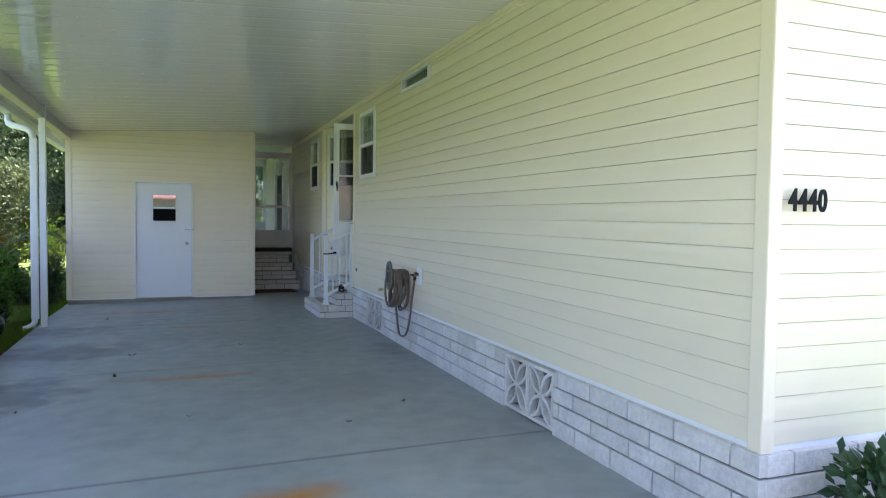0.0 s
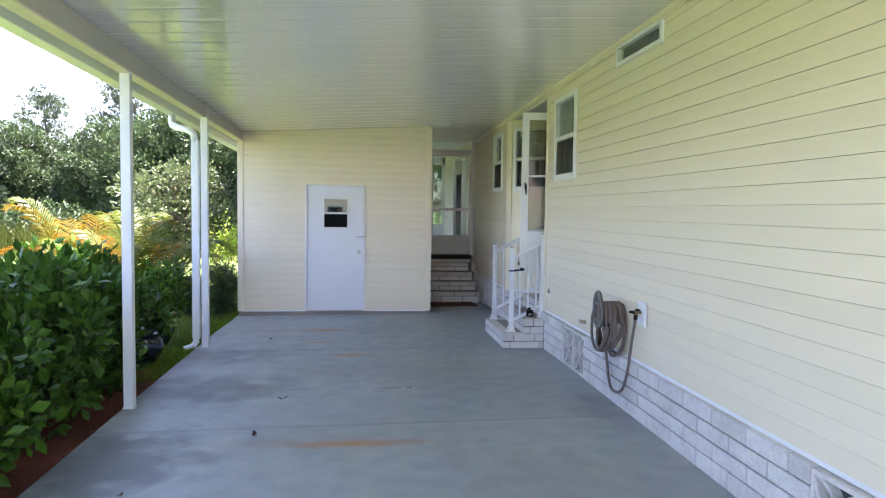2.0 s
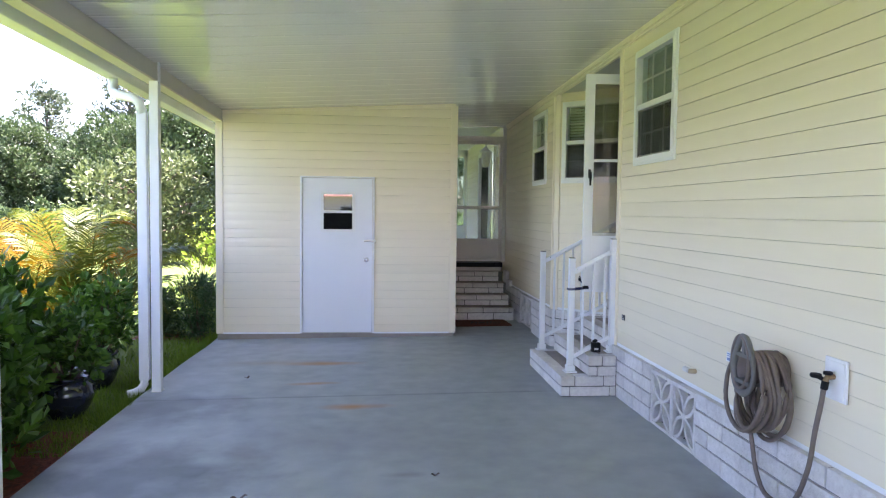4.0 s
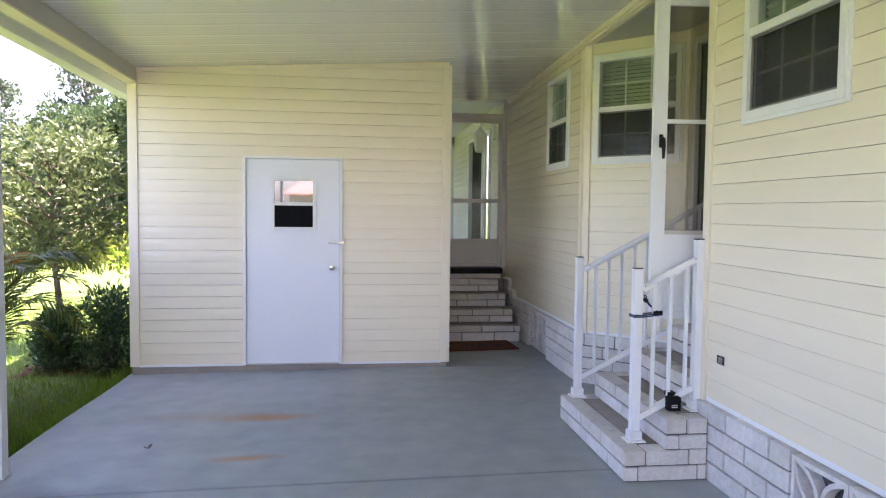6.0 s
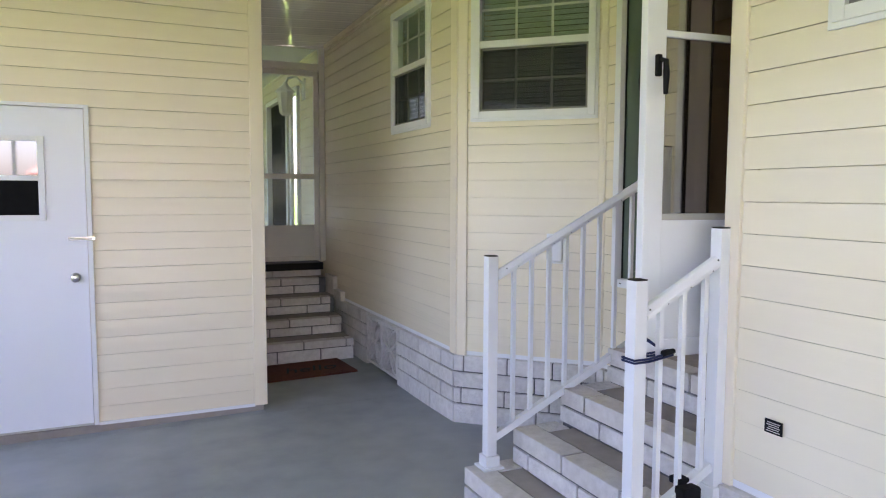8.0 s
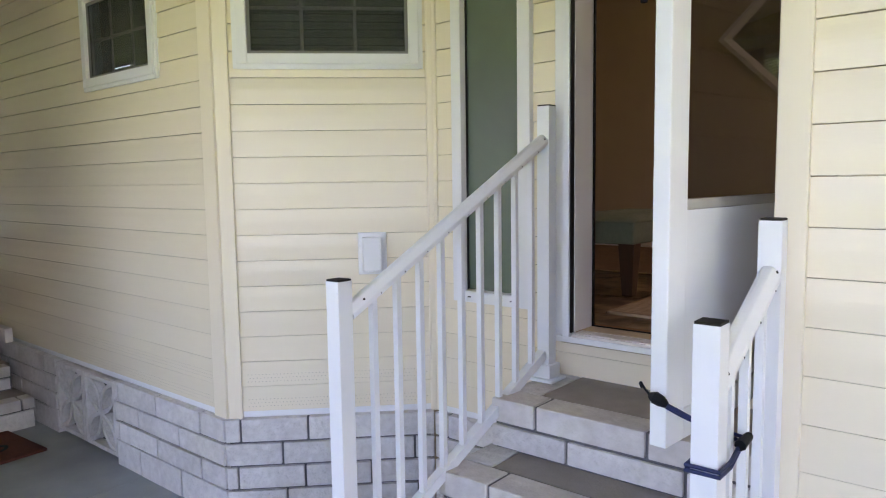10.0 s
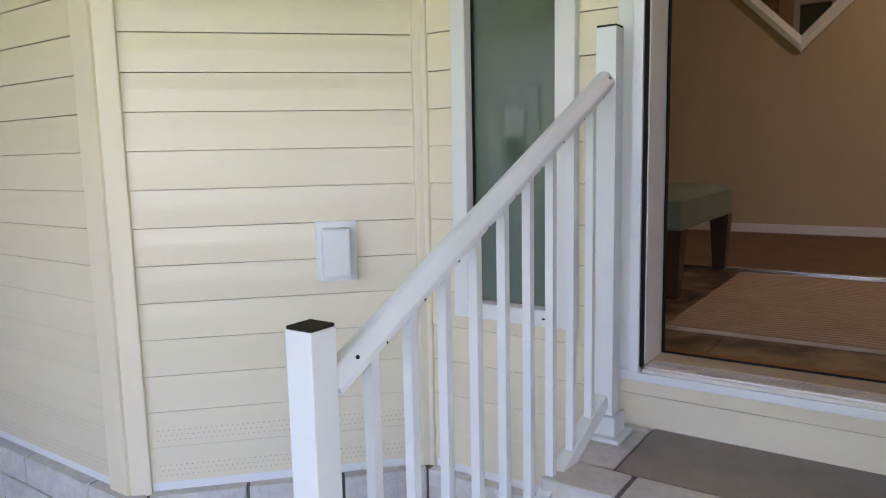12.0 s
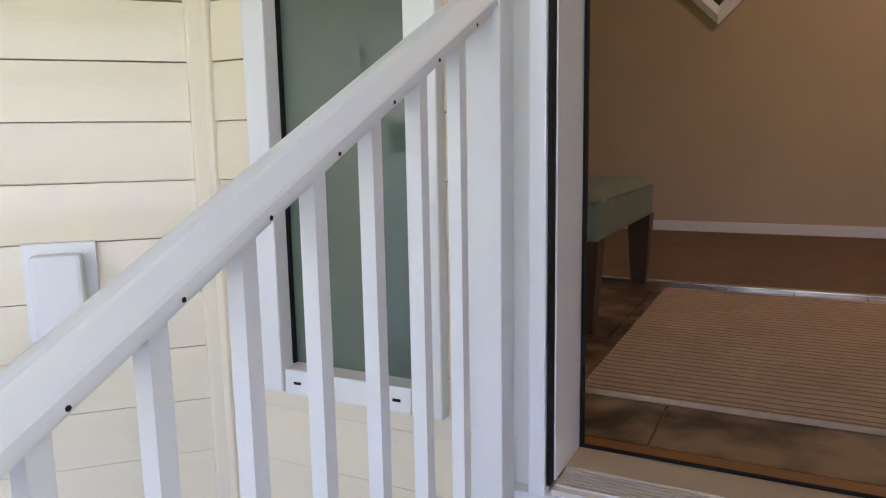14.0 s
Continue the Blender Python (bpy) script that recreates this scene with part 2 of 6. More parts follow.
def concrete_mat():
    """Grey painted concrete: broad blotches, damp patches at the open edge, rust streaks."""
    m = mat("grey_painted_concrete", (0.335, 0.360, 0.362), (0.262, 0.286, 0.290), 5, 0.5, bump=0.12, bscale=90, rvar=0.13)
    nt = m.node_tree
    bs = nt.nodes["Principled BSDF"]
    base = bs.inputs["Base Color"].links[0].from_socket
    geo = nt.nodes.new("ShaderNodeNewGeometry")
    wob = nt.nodes.new("ShaderNodeTexNoise")
    wob.inputs["Scale"].default_value, wob.inputs["Detail"].default_value = 3.2, 6
    nt.links.new(geo.outputs["Position"], wob.inputs["Vector"])

    def blot(x, y, rx, ry, colour, amount, wobble, soft=1.0):
        nonlocal base
        mp = nt.nodes.new("ShaderNodeMapping")
        mp.vector_type = "POINT"
        mp.inputs["Location"].default_value = (-x / rx, -y / ry, 0)
        mp.inputs["Scale"].default_value = (1 / rx, 1 / ry, 0)
        nt.links.new(geo.outputs["Position"], mp.inputs["Vector"])
        ln = nt.nodes.new("ShaderNodeVectorMath")
        ln.operation = "LENGTH"
        nt.links.new(mp.outputs["Vector"], ln.inputs[0])
        ad = nt.nodes.new("ShaderNodeMath")
        ad.operation = "MULTIPLY_ADD"
        ad.inputs[1].default_value = wobble
        nt.links.new(wob.outputs["Fac"], ad.inputs[0])
        nt.links.new(ln.outputs["Value"], ad.inputs[2])
        mr = nt.nodes.new("ShaderNodeMapRange")
        mr.inputs["From Min"].default_value, mr.inputs["From Max"].default_value = 0.5 * wobble + 1.0, 0.5 * wobble + 1.0 - soft
        mr.inputs["To Max"].default_value = amount
        mr.clamp = True
        nt.links.new(ad.outputs[0], mr.inputs["Value"])
        mx = nt.nodes.new("ShaderNodeMix")
        mx.data_type = "RGBA"
        nt.links.new(mr.outputs["Result"], mx.inputs["Factor"])
        nt.links.new(base, mx.inputs["A"])
        mx.inputs["B"].default_value = rgb(colour)
        base = mx.outputs["Result"]

    rust, damp = (0.40, 0.185, 0.045), (0.105, 0.115, 0.115)
    for jy, am in ((4.52, 0.55), (7.52, 0.25), (10.55, 0.3)):
        blot(0.4, jy, 3.4, 0.030, (0.12, 0.125, 0.13), am, 0.5, 0.6)
    blot(-1.62, 5.4, 0.45, 1.7, damp, 0.7, 1.4, 0.6)
    blot(-1.45, 6.9, 0.75, 0.8, damp, 0.85, 1.6, 0.5)
    blot(-1.3, 8.75, 1.15, 0.75, damp, 0.8, 1.6, 0.7)
    blot(-1.4, 10.3, 0.8, 0.6, damp, 0.6, 1.6, 0.7)
    blot(0.2, 7.08, 0.75, 0.11, rust, 1.0, 1.0)
    blot(-0.35, 7.15, 0.9, 0.16, (0.30, 0.20, 0.10), 0.3, 1.2)
    blot(-0.2, 11.92, 0.5, 0.14, rust, 0.95, 1.0)
    blot(-0.75, 12.0, 0.75, 0.22, (0.30, 0.20, 0.10), 0.45, 1.2)
    blot(-0.25, 11.03, 0.26, 0.08, rust, 0.9, 1.0)
    blot(0.18, 10.2, 0.36, 0.11, rust, 1.0, 1.0)
    blot(0.6, 3.95, 0.45, 0.22, rust, 1.0, 1.1)
    blot(0.52, 8.63, 0.16, 0.06, (0.14, 0.13, 0.12), 0.5, 1.2)
    blot(1.3, 6.2, 0.9, 0.7, (0.22, 0.225, 0.235), 0.5, 1.8, 0.8)
    blot(2.3, 7.8, 0.3, 0.8, (0.17, 0.175, 0.18), 0.6, 1.6, 0.8)
    blot(-0.3, 12.9, 1.4, 0.6, (0.38, 0.39, 0.41), 0.4, 1.8, 0.8)
    blot(0.2, 9.3, 1.6, 0.5, (0.24, 0.245, 0.255), 0.5, 1.8, 0.9)
    nt.links.new(base, bs.inputs["Base Color"])
    return m


def ceiling_mat():
    """Glossy ivory aluminium roof pan, finely rippled across the walk."""
    m = mat("glossy_ivory_roof_pan", (0.86, 0.82, 0.75), (0.83, 0.79, 0.72), 2, 0.02, spec=0.7)
    nt = m.node_tree
    bs = nt.nodes["Principled BSDF"]
    geo = nt.nodes.new("ShaderNodeNewGeometry")
    mp = nt.nodes.new("ShaderNodeMapping")
    mp.inputs["Scale"].default_value = (0.35, 14, 1)
    nt.links.new(geo.outputs["Position"], mp.inputs["Vector"])
    nz = nt.nodes.new("ShaderNodeTexNoise")
    nz.inputs["Scale"].default_value, nz.inputs["Detail"].default_value = 1.5, 2
    nt.links.new(mp.outputs["Vector"], nz.inputs["Vector"])
    wv = nt.nodes.new("ShaderNodeTexWave")
    wv.bands_direction = "Y"
    wv.inputs["Scale"].default_value, wv.inputs["Distortion"].default_value = 4.1, 0.5
    wv.inputs["Detail Scale"].default_value = 0.6
    nt.links.new(geo.outputs["Position"], wv.inputs["Vector"])
    ad = nt.nodes.new("ShaderNodeMath")
    ad.operation = "MULTIPLY_ADD"
    ad.inputs[1].default_value = 0.004
    nt.links.new(wv.outputs["Fac"], ad.inputs[0])
    sc_ = nt.nodes.new("ShaderNodeMath")
    sc_.operation = "MULTIPLY"
    sc_.inputs[1].default_value = 0.007
    nt.links.new(nz.outputs["Fac"], sc_.inputs[0])
    nt.links.new(sc_.outputs[0], ad.inputs[2])
    bp = nt.nodes.new("ShaderNodeBump")
    bp.inputs["Strength"].default_value, bp.inputs["Distance"].default_value = 1.0, 0.02
    nt.links.new(ad.outputs[0], bp.inputs["Height"])
    nt.links.new(bp.outputs["Normal"], bs.inputs["Normal"])
    return m


def rug_mat():
    """Woven runner, fine brown and straw stripes across the doorway."""
    m = mat("striped_woven_rug", (0.50, 0.37, 0.25), (0.40, 0.29, 0.19), 50, 0.95, bump=0.5, bscale=260)
    nt = m.node_tree
    bs = nt.nodes["Principled BSDF"]
    base = bs.inputs["Base Color"].links[0].from_socket
    geo = nt.nodes.new("ShaderNodeNewGeometry")
    wv = nt.nodes.new("ShaderNodeTexWave")
    wv.bands_direction = "X"
    wv.inputs["Scale"].default_value, wv.inputs["Distortion"].default_value = 10.5, 0.7
    wv.inputs["Detail Scale"].default_value = 6
    nt.links.new(geo.outputs["Position"], wv.inputs["Vector"])
    mr = nt.nodes.new("ShaderNodeMapRange")
    mr.inputs["From Min"].default_value, mr.inputs["From Max"].default_value = 0.75, 1.0
    mr.inputs["To Max"].default_value = 0.75
    nt.links.new(wv.outputs["Fac"], mr.inputs["Value"])
    mx = nt.nodes.new("ShaderNodeMix")
    mx.data_type = "RGBA"
    nt.links.new(mr.outputs["Result"], mx.inputs["Factor"])
    nt.links.new(base, mx.inputs["A"])
    mx.inputs["B"].default_value = (0.11, 0.065, 0.04, 1)
    nt.links.new(mx.outputs["Result"], bs.inputs["Base Color"])
    return m


BEAM = mat("ivory_aluminium_beam", (0.56, 0.53, 0.46), (0.50, 0.475, 0.41), 3, 0.3, bump=0.03, spec=0.5)
GROUND, CONCRETE, PAN, RUG = ground_mat(), concrete_mat(), ceiling_mat(), rug_mat()


# ---- building helpers ----
def box(bm, x0, x1, y0, y1, z0, z1, bev=0.0):
    """An axis-aligned box, optionally with bevelled edges."""
    m = Matrix.Translation(((x0 + x1) / 2, (y0 + y1) / 2, (z0 + z1) / 2)) @ Matrix.Diagonal((abs(x1 - x0), abs(y1 - y0), abs(z1 - z0), 1))
    r = bmesh.ops.create_cube(bm, size=1, matrix=m)
    if bev:
        es = list({e for v in r["verts"] for e in v.link_edges})
        bmesh.ops.bevel(bm, geom=es, offset=bev, segments=2, affect="EDGES", profile=0.6)


def tube(bm, pts, radius, sides=8, closed=False):
    """A round tube along points; radius may be one number or one a point."""
    rings = []
    pts = [Vector(p) for p in pts]
    n = len(pts)
    up = Vector((0.13, 0.21, 0.97))
    for i, p in enumerate(pts):
        a, b = pts[(i - 1) % n if closed else max(i - 1, 0)], pts[(i + 1) % n if closed else min(i + 1, n - 1)]
        t = (b - a).normalized()
        s = t.cross(up)
        s = s.normalized() if s.length > 1e-4 else Vector((1, 0, 0))
        w = s.cross(t).normalized()
        r = radius[i] if isinstance(radius, (list, tuple)) else radius
        rings.append([bm.verts.new(p + (s * math.cos(2 * math.pi * k / sides) + w * math.sin(2 * math.pi * k / sides)) * r) for k in range(sides)])
    for i in range(n if closed else n - 1):
        q0, q1 = rings[i], rings[(i + 1) % n]
        for k in range(sides):
            bm.faces.new((q0[k], q0[(k + 1) % sides], q1[(k + 1) % sides], q1[k]))
    if not closed:
        bm.faces.new(rings[0][::-1])
        bm.faces.new(rings[-1])


def lathe(bm, prof, sides=24, at=(0, 0, 0)):
    """A turned body from (radius, height) pairs."""
    rings = [[bm.verts.new((at[0] + r * math.cos(2 * math.pi * k / sides), at[1] + r * math.sin(2 * math.pi * k / sides), at[2] + z)) for k in range(sides)] for r, z in prof]
    for q0, q1 in zip(rings, rings[1:]):
        for k in range(sides):
            bm.faces.new((q0[k], q0[(k + 1) % sides], q1[(k + 1) % sides], q1[k]))
    bm.faces.new(rings[0][::-1])
    bm.faces.new(rings[-1])


def part(name, bm, material, parent=None, label="", smooth=False):
    """Links a bmesh as one mesh object, under a thing or a part."""
    bmesh.ops.recalc_face_normals(bm, faces=bm.faces[:])
    me = bpy.data.meshes.new(name)
    bm.to_mesh(me)
    bm.free()
    me.materials.append(material)
    if smooth:
        for p in me.polygons:
            p.use_smooth = True
    ob = new(name, me)
    ob.parent = parent
    if label:
        ob["label"] = label
    return ob


def bpart(name, boxes, material, parent=None, label="", bev=0.0):
    bm = bmesh.new()
    for b in boxes:
        box(bm, *b, bev=bev)
    return part(name, bm, material, parent, label)


def thing(name, loc, label, category, rz=0.0, group="", kind=""):
    ob = new(name)
    ob.matrix_basis = pose(*loc, 0, 0, rz)
    ob.empty_display_size = 0.1
    return tagged(ob, label, category, group, kind)


def piece(name, me, parent, m=None):
    """One of many alike pieces on shared mesh data."""
    ob = new(name, me)
    ob.parent = parent
    if m is not None:
        ob.matrix_basis = m
    return ob


class Face:
    """A wall face: u along it, o outward, z up."""

    def __init__(self, x0, y0, x1, y1, nx, ny):
        self.a = Vector((x0, y0, 0))
        self.u = Vector((x1 - x0, y1 - y0, 0))
        self.length = self.u.length
        self.u.normalize()
        self.n = Vector((nx, ny, 0)).normalized()

    def at(self, u, o, z):
        return self.a + self.u * u + self.n * o + Vector((0, 0, z))

    def box(self, bm, u0, u1, o0, o1, z0, z1, bev=0.0):
        n0 = len(bm.verts)
        box(bm, u0, u1, o0, o1, z0, z1, bev)
        bm.verts.ensure_lookup_table()
        for v in bm.verts[n0:]:
            v.co = self.at(*v.co)

    def part(self, name, boxes, material, parent=None, label="", bev=0.0):
        bm = bmesh.new()
        for b in boxes:
            self.box(bm, *b, bev=bev)
        return part(name, bm, material, parent, label)


def wall_body(name, f, z0, z1, thick, holes, material, label):
    """A solid wall behind a face, with openings that go through it."""
    us = sorted({0.0, f.length, *[h[0] for h in holes], *[h[1] for h in holes]})
    zs = sorted({z0, z1, *[h[2] for h in holes], *[h[3] for h in holes]})
    bm = bmesh.new()
    for u0, u1 in zip(us, us[1:]):
        for a, b in zip(zs, zs[1:]):
            if not any(h[0] < (u0 + u1) / 2 < h[1] and h[2] < (a + b) / 2 < h[3] for h in holes):
                f.box(bm, u0, u1, -thick, -0.016, a, b)
    bmesh.ops.remove_doubles(bm, verts=bm.verts[:], dist=0.0005)
    return tagged(part(name, bm, material), label, "wall", kind="structure")


LAP = 0.1143
PROFILE = [(0.0, -0.010), (0.0, 0.0122), (0.0010, 0.0133), (0.054, 0.0131), (0.066, 0.0126), (0.080, 0.0113), (0.095, 0.0098), (0.1118, 0.0088), (0.1121, -0.010), (0.1143, -0.010)]


def profile_at(h):
    pts = PROFILE[1:]
    for (h0, o0), (h1, o1) in zip(pts, pts[1:]):
        if h <= h1:
            return o0 + (o1 - o0) * (h - h0) / max(h1 - h0, 1e-6)
    return pts[-1][1]


def siding(f, z0, z1, holes, parent, u0=0.0, u1=None, top=None, vented=()):
    """Dutch-lap vinyl courses, each a piece of its own, cut round the openings. top(u): a sloping upper edge."""
    u1 = f.length if u1 is None else u1
    k, z = 0, z0
    while z < z1 - 0.01:
        zt = min(z + LAP, z1)
        cuts = sorted({z, zt, *[h[2] for h in holes if z < h[2] < zt], *[h[3] for h in holes if z < h[3] < zt]})
        bm = bmesh.new()
        for a, b in zip(cuts, cuts[1:]):
            us = sorted([u0, u1, *[e for h in holes if h[2] < (a + b) / 2 < h[3] for e in h[:2]]])
            spans = [(p, q) for p, q in zip(us, us[1:]) if q - p > 0.002 and not any(h[0] < (p + q) / 2 < h[1] and h[2] < (a + b) / 2 < h[3] for h in holes)]
            hs = [(a - z, profile_at(a - z))] + [q for q in PROFILE[2:] if a - z < q[0] < b - z] + [(b - z, profile_at(b - z))]
            if a == z:
                hs = [(0.0, -0.010)] + hs
            for p, q in spans:
                steps = max(1, int((q - p) / 1.3))
                cols = []
                for s in range(steps + 1):
                    u = p + (q - p) * s / steps
                    wav = 0.0008 * math.sin(u * 2.1 + k * 1.7) + 0.0006 * math.sin(u * 5.3 + k)
                    cols.append([bm.verts.new(f.at(u, o + wav, min(z + h, top(u)) if top else z + h)) for h, o in hs])
                for c0, c1 in zip(cols, cols[1:]):
                    for i in range(len(hs) - 1):
                        bm.faces.new((c0[i], c1[i], c1[i + 1], c0[i + 1]))
        if bm.faces:
            part("siding_lap", bm, SIDING, parent)
        else:
            bm.free()
        z += LAP
        k += 1


def block_course_wall(f, z0, courses, u0, u1, parent, holes=(), depth=0.09, proud=0.05, seed=1, length=0.405, unit=0.109):
    """Running-bond blocks with recessed joints in front of a mortar core."""
    rnd = random.Random(seed)
    zt = z0 + courses * unit
    segs = []
    us = sorted([u0, u1, *[e for h in holes for e in h[:2]]])
    for p, q in zip(us, us[1:]):
        if not any(h[0] <= (p + q) / 2 <= h[1] for h in holes):
            segs.append((p, q))
    segs0 = [(p + 0.02, q - 0.02) for p, q in segs]
    f.part("mortar", [(p, q, proud - depth, proud - 0.016, z0 - 0.12, zt - 0.004) for p, q in segs0], MORTAR, parent)
    for p, q in segs:
        for c in range(courses):
            u = p - (0.2 if c % 2 else 0.0) - rnd.uniform(0, 0.05)
            while u < q:
                a, b = max(u, p), min(u + length, q)
                u += length
                if b - a < 0.03:
                    continue
                bm = bmesh.new()
                d = rnd.uniform(-0.003, 0.003)
                f.box(bm, a + 0.005, b - 0.005, proud - 0.07, proud + d, z0 + (c * unit + 0.0052 if c else -0.09), z0 + (c + 1) * unit - (0.0052 if c < courses - 1 else 0.0), bev=0.005)
                part("block", bm, BLOCK, parent)


# ---- large structure ----
def ceil_z(x, y):
    return 3.155 + 0.052 * (x - 2.53) - 0.012 * (y - 10)


def floor_z(x, y):
    dip = min(max((y - 11.7) / 1.7, 0.0), 1.0)
    return 0.013 * min(x - 2.1, 0.0) - 0.004 * max(0.0, 8.0 - y) - 0.032 * dip * dip * (3 - 2 * dip)


LANDING, RISER = 0.72, 0.18
SK = 0.436            # top of the block skirting
S0 = 0.464            # lower edge of the siding
WA = Face(2.53, 2.62, 2.53, 10.50, -1, 0)
WF = Face(2.53, 2.62, 9.5, 2.62, 0, -1)
WB = Face(2.53, 12.81, 2.53, 21.5, -1, 0)
WM = Face(2.53, 12.81, 3.205, 12.14, -0.67, -0.675)
WD = Face(3.20, 12.14, 3.20, 10.50, -1, 0)
WR = Face(3.20, 10.50, 2.53, 10.50, 0, 1)
SHF = Face(-1.72, 13.65, 1.375, 13.65, 0, -1)
SHR = Face(1.375, 13.65, 1.375, 16.1, 1, 0)
SHL = Face(-1.72, 16.1, -1.72, 13.65, -1, 0)

H_TRANSOM = (4.55, 5.51, 2.955, 3.135)
H_WIN1 = (6.70, 7.50, 2.05, 2.965)
H_WIN3 = (0.46, 1.21, 2.015, 2.94)
H_SLIDER = (4.44, 6.44, 0.90, 2.83)
H_WIN2 = (0.10, 0.885, 2.005, 2.945)
H_SIDE = (0.135, 0.535, 0.965, 2.97)
H_DOOR = (0.715, 1.63, 0.90, 2.93)
H_SHED = (1.06, 2.03, 0.0, 2.07)

# driveway slabs, each a piece with tooled joints
floor = tagged(bpart("floor", [(-1.74, 3.3, -8.0, 21.0, -0.30, -0.14)], MORTAR), "grey painted concrete carport slab with rust streaks", "floor", kind="structure")


def slab(x0, x1, y0, y1):
    bm = bmesh.new()
    nx, ny = 10, 10
    grid = [[bm.verts.new((x0 + (x1 - x0) * i / nx, y0 + (y1 - y0) * j / ny, floor_z(x0 + (x1 - x0) * i / nx, y0 + (y1 - y0) * j / ny))) for i in range(nx + 1)] for j in range(ny + 1)]
    for j in range(ny):
        for i in range(nx):
            bm.faces.new((grid[j][i], grid[j][i + 1], grid[j + 1][i + 1], grid[j + 1][i]))
    ring = [grid[0][i] for i in range(nx + 1)] + [grid[j][nx] for j in range(1, ny + 1)] + [grid[ny][i] for i in range(nx - 1, -1, -1)] + [grid[j][0] for j in range(ny - 1, 0, -1)]
    low = [bm.verts.new((v.co.x, v.co.y, v.co.z - 0.13)) for v in ring]
    for i in range(len(ring)):
        k = (i + 1) % len(ring)
        bm.faces.new((ring[k], ring[i], low[i], low[k]))
    return part("slab", bm, CONCRETE, floor)


JOINTS = [-8.0, -4.5, -1.5, 1.5, 4.52, 7.52, 10.55, 13.55, 16.5, 21.0]
for a, b in zip(JOINTS, JOINTS[1:]):
    slab(-1.75, 2.50 if b < 2.5 else 3.3, a + 0.002, b - 0.002)

# ground: one sheet to the horizon
bm = bmesh.new()
ctr = [-900, -500, -250, -120, -70, -45, -30, -22, -16, -12, -9, -7, -5.5, -4.5, -3.7, -3.0, -2.5, -2.1, -1.7, 3.3, 6, 9, 12, 16, 22, 30, 60, 120, 300, 900]
cty = [-900, -300, -120, -60, -40, -30, -22, -15, -10, -6, -3, 0, 2, 4, 6, 8, 10, 12, 14, 16, 18, 21, 24, 28, 33, 40, 50, 70, 110, 200, 400, 900]


def ground_z(x, y):
    d = max(0.0, -1.75 - x)
    return -0.10 - 0.05 * min(d, 3.0) / 3 + 0.03 * noise.noise((x * 0.3, y * 0.3, 0)) * min(d, 1.0) if x < -1.7 else -0.22


rows = [[bm.verts.new((x, y, ground_z(x, y))) for x in ctr] for y in cty]
for j in range(len(cty) - 1):
    for i in range(len(ctr) - 1):
        bm.faces.new((rows[j][i], rows[j][i + 1], rows[j + 1][i + 1], rows[j + 1][i]))
tagged(part("ground", bm, GROUND, smooth=True), "green lawn and rough meadow reaching to the woods", "ground", kind="structure")
tagged(bpart("road", [(-300, 300, -16, -9.5, -0.3, -0.17)], ASPHALT), "grey asphalt street in front of the house", "road", kind="structure")

# house walls
wall_a = wall_body("wall_west", WA, -0.1, 3.5, 0.14, [H_TRANSOM, H_WIN1], BEIGE_WALL, "cream vinyl-sided house wall on white block skirting")
siding(WA, S0, 3.26, [H_TRANSOM, H_WIN1], wall_a, 0.05, WA.length - 0.045)
wall_f = wall_body("wall_south", WF, -0.3, 3.5, 0.14, [], BEIGE_WALL, "cream vinyl-sided street front of the house")
siding(WF, S0, 3.45, [], wall_f, 0.05)
wall_b = wall_body("wall_west_rear", WB, -0.1, 3.5, 0.14, [H_WIN3, H_SLIDER], BEIGE_WALL, "cream vinyl-sided rear house wall beside the porch steps")
siding(WB, S0, 3.26, [H_WIN3, H_SLIDER], wall_b, 0.08)
wall_m = wall_body("wall_bay", WM, -0.1, 3.5, 0.10, [H_WIN2], BEIGE_WALL, "slanting cream vinyl-sided wall beside the entrance")
siding(WM, S0, 3.10, [H_WIN2], wall_m, 0.058, WM.length - 0.03)
wall_d = wall_body("wall_entrance", WD, -0.1, 3.5, 0.105, [H_SIDE, H_DOOR], BEIGE_WALL, "cream vinyl-sided entrance wall with door and sidelight")
siding(WD, S0, 3.10, [H_SIDE, (H_DOOR[0] - 0.05, H_DOOR[1] + 0.05, 0.845, H_DOOR[3] + 0.05)], wall_d, 0.03)
wall_r = wall_body("wall_return", WR, -0.1, 3.5, 0.10, [], BEIGE_WALL, "short cream return wall beside the entrance")
siding(WR, S0, 3.10, [], wall_r, 0.02, WR.length - 0.05)

# corner posts, starter strips and top trims
WA.part("corner_trim", [(-0.022, 0.06, 0.002, 0.024, SK - 0.01, 3.4)], SIDING_TRIM, wall_a, bev=0.004)
WF.part("corner_trim", [(-0.022, 0.052, 0.002, 0.026, SK - 0.01, 3.4)], SIDING_TRIM, wall_f, bev=0.004)
WA.part("corner_trim", [(WA.length - 0.05, WA.length + 0.02, 0.002, 0.026, SK, 3.2)], SIDING_TRIM, wall_a, bev=0.004)
WB.part("corner_trim", [(-0.012, 0.085, 0.002, 0.026, SK - 0.01, 3.2)], SIDING_TRIM, wall_b, bev=0.004)
WM.part("corner_trim", [(0.0, 0.062, 0.002, 0.027, SK - 0.01, 3.2)], SIDING_TRIM, wall_m, bev=0.004)
WM.part("corner_bead", [(WM.length - 0.036, WM.length + 0.004, 0.002, 0.030, SK, 3.1)], SIDING_TRIM, wall_m, bev=0.008)
WD.part("corner_bead", [(0.005, 0.033, 0.002, 0.022, SK, 3.1)], SIDING_TRIM, wall_d, bev=0.006)
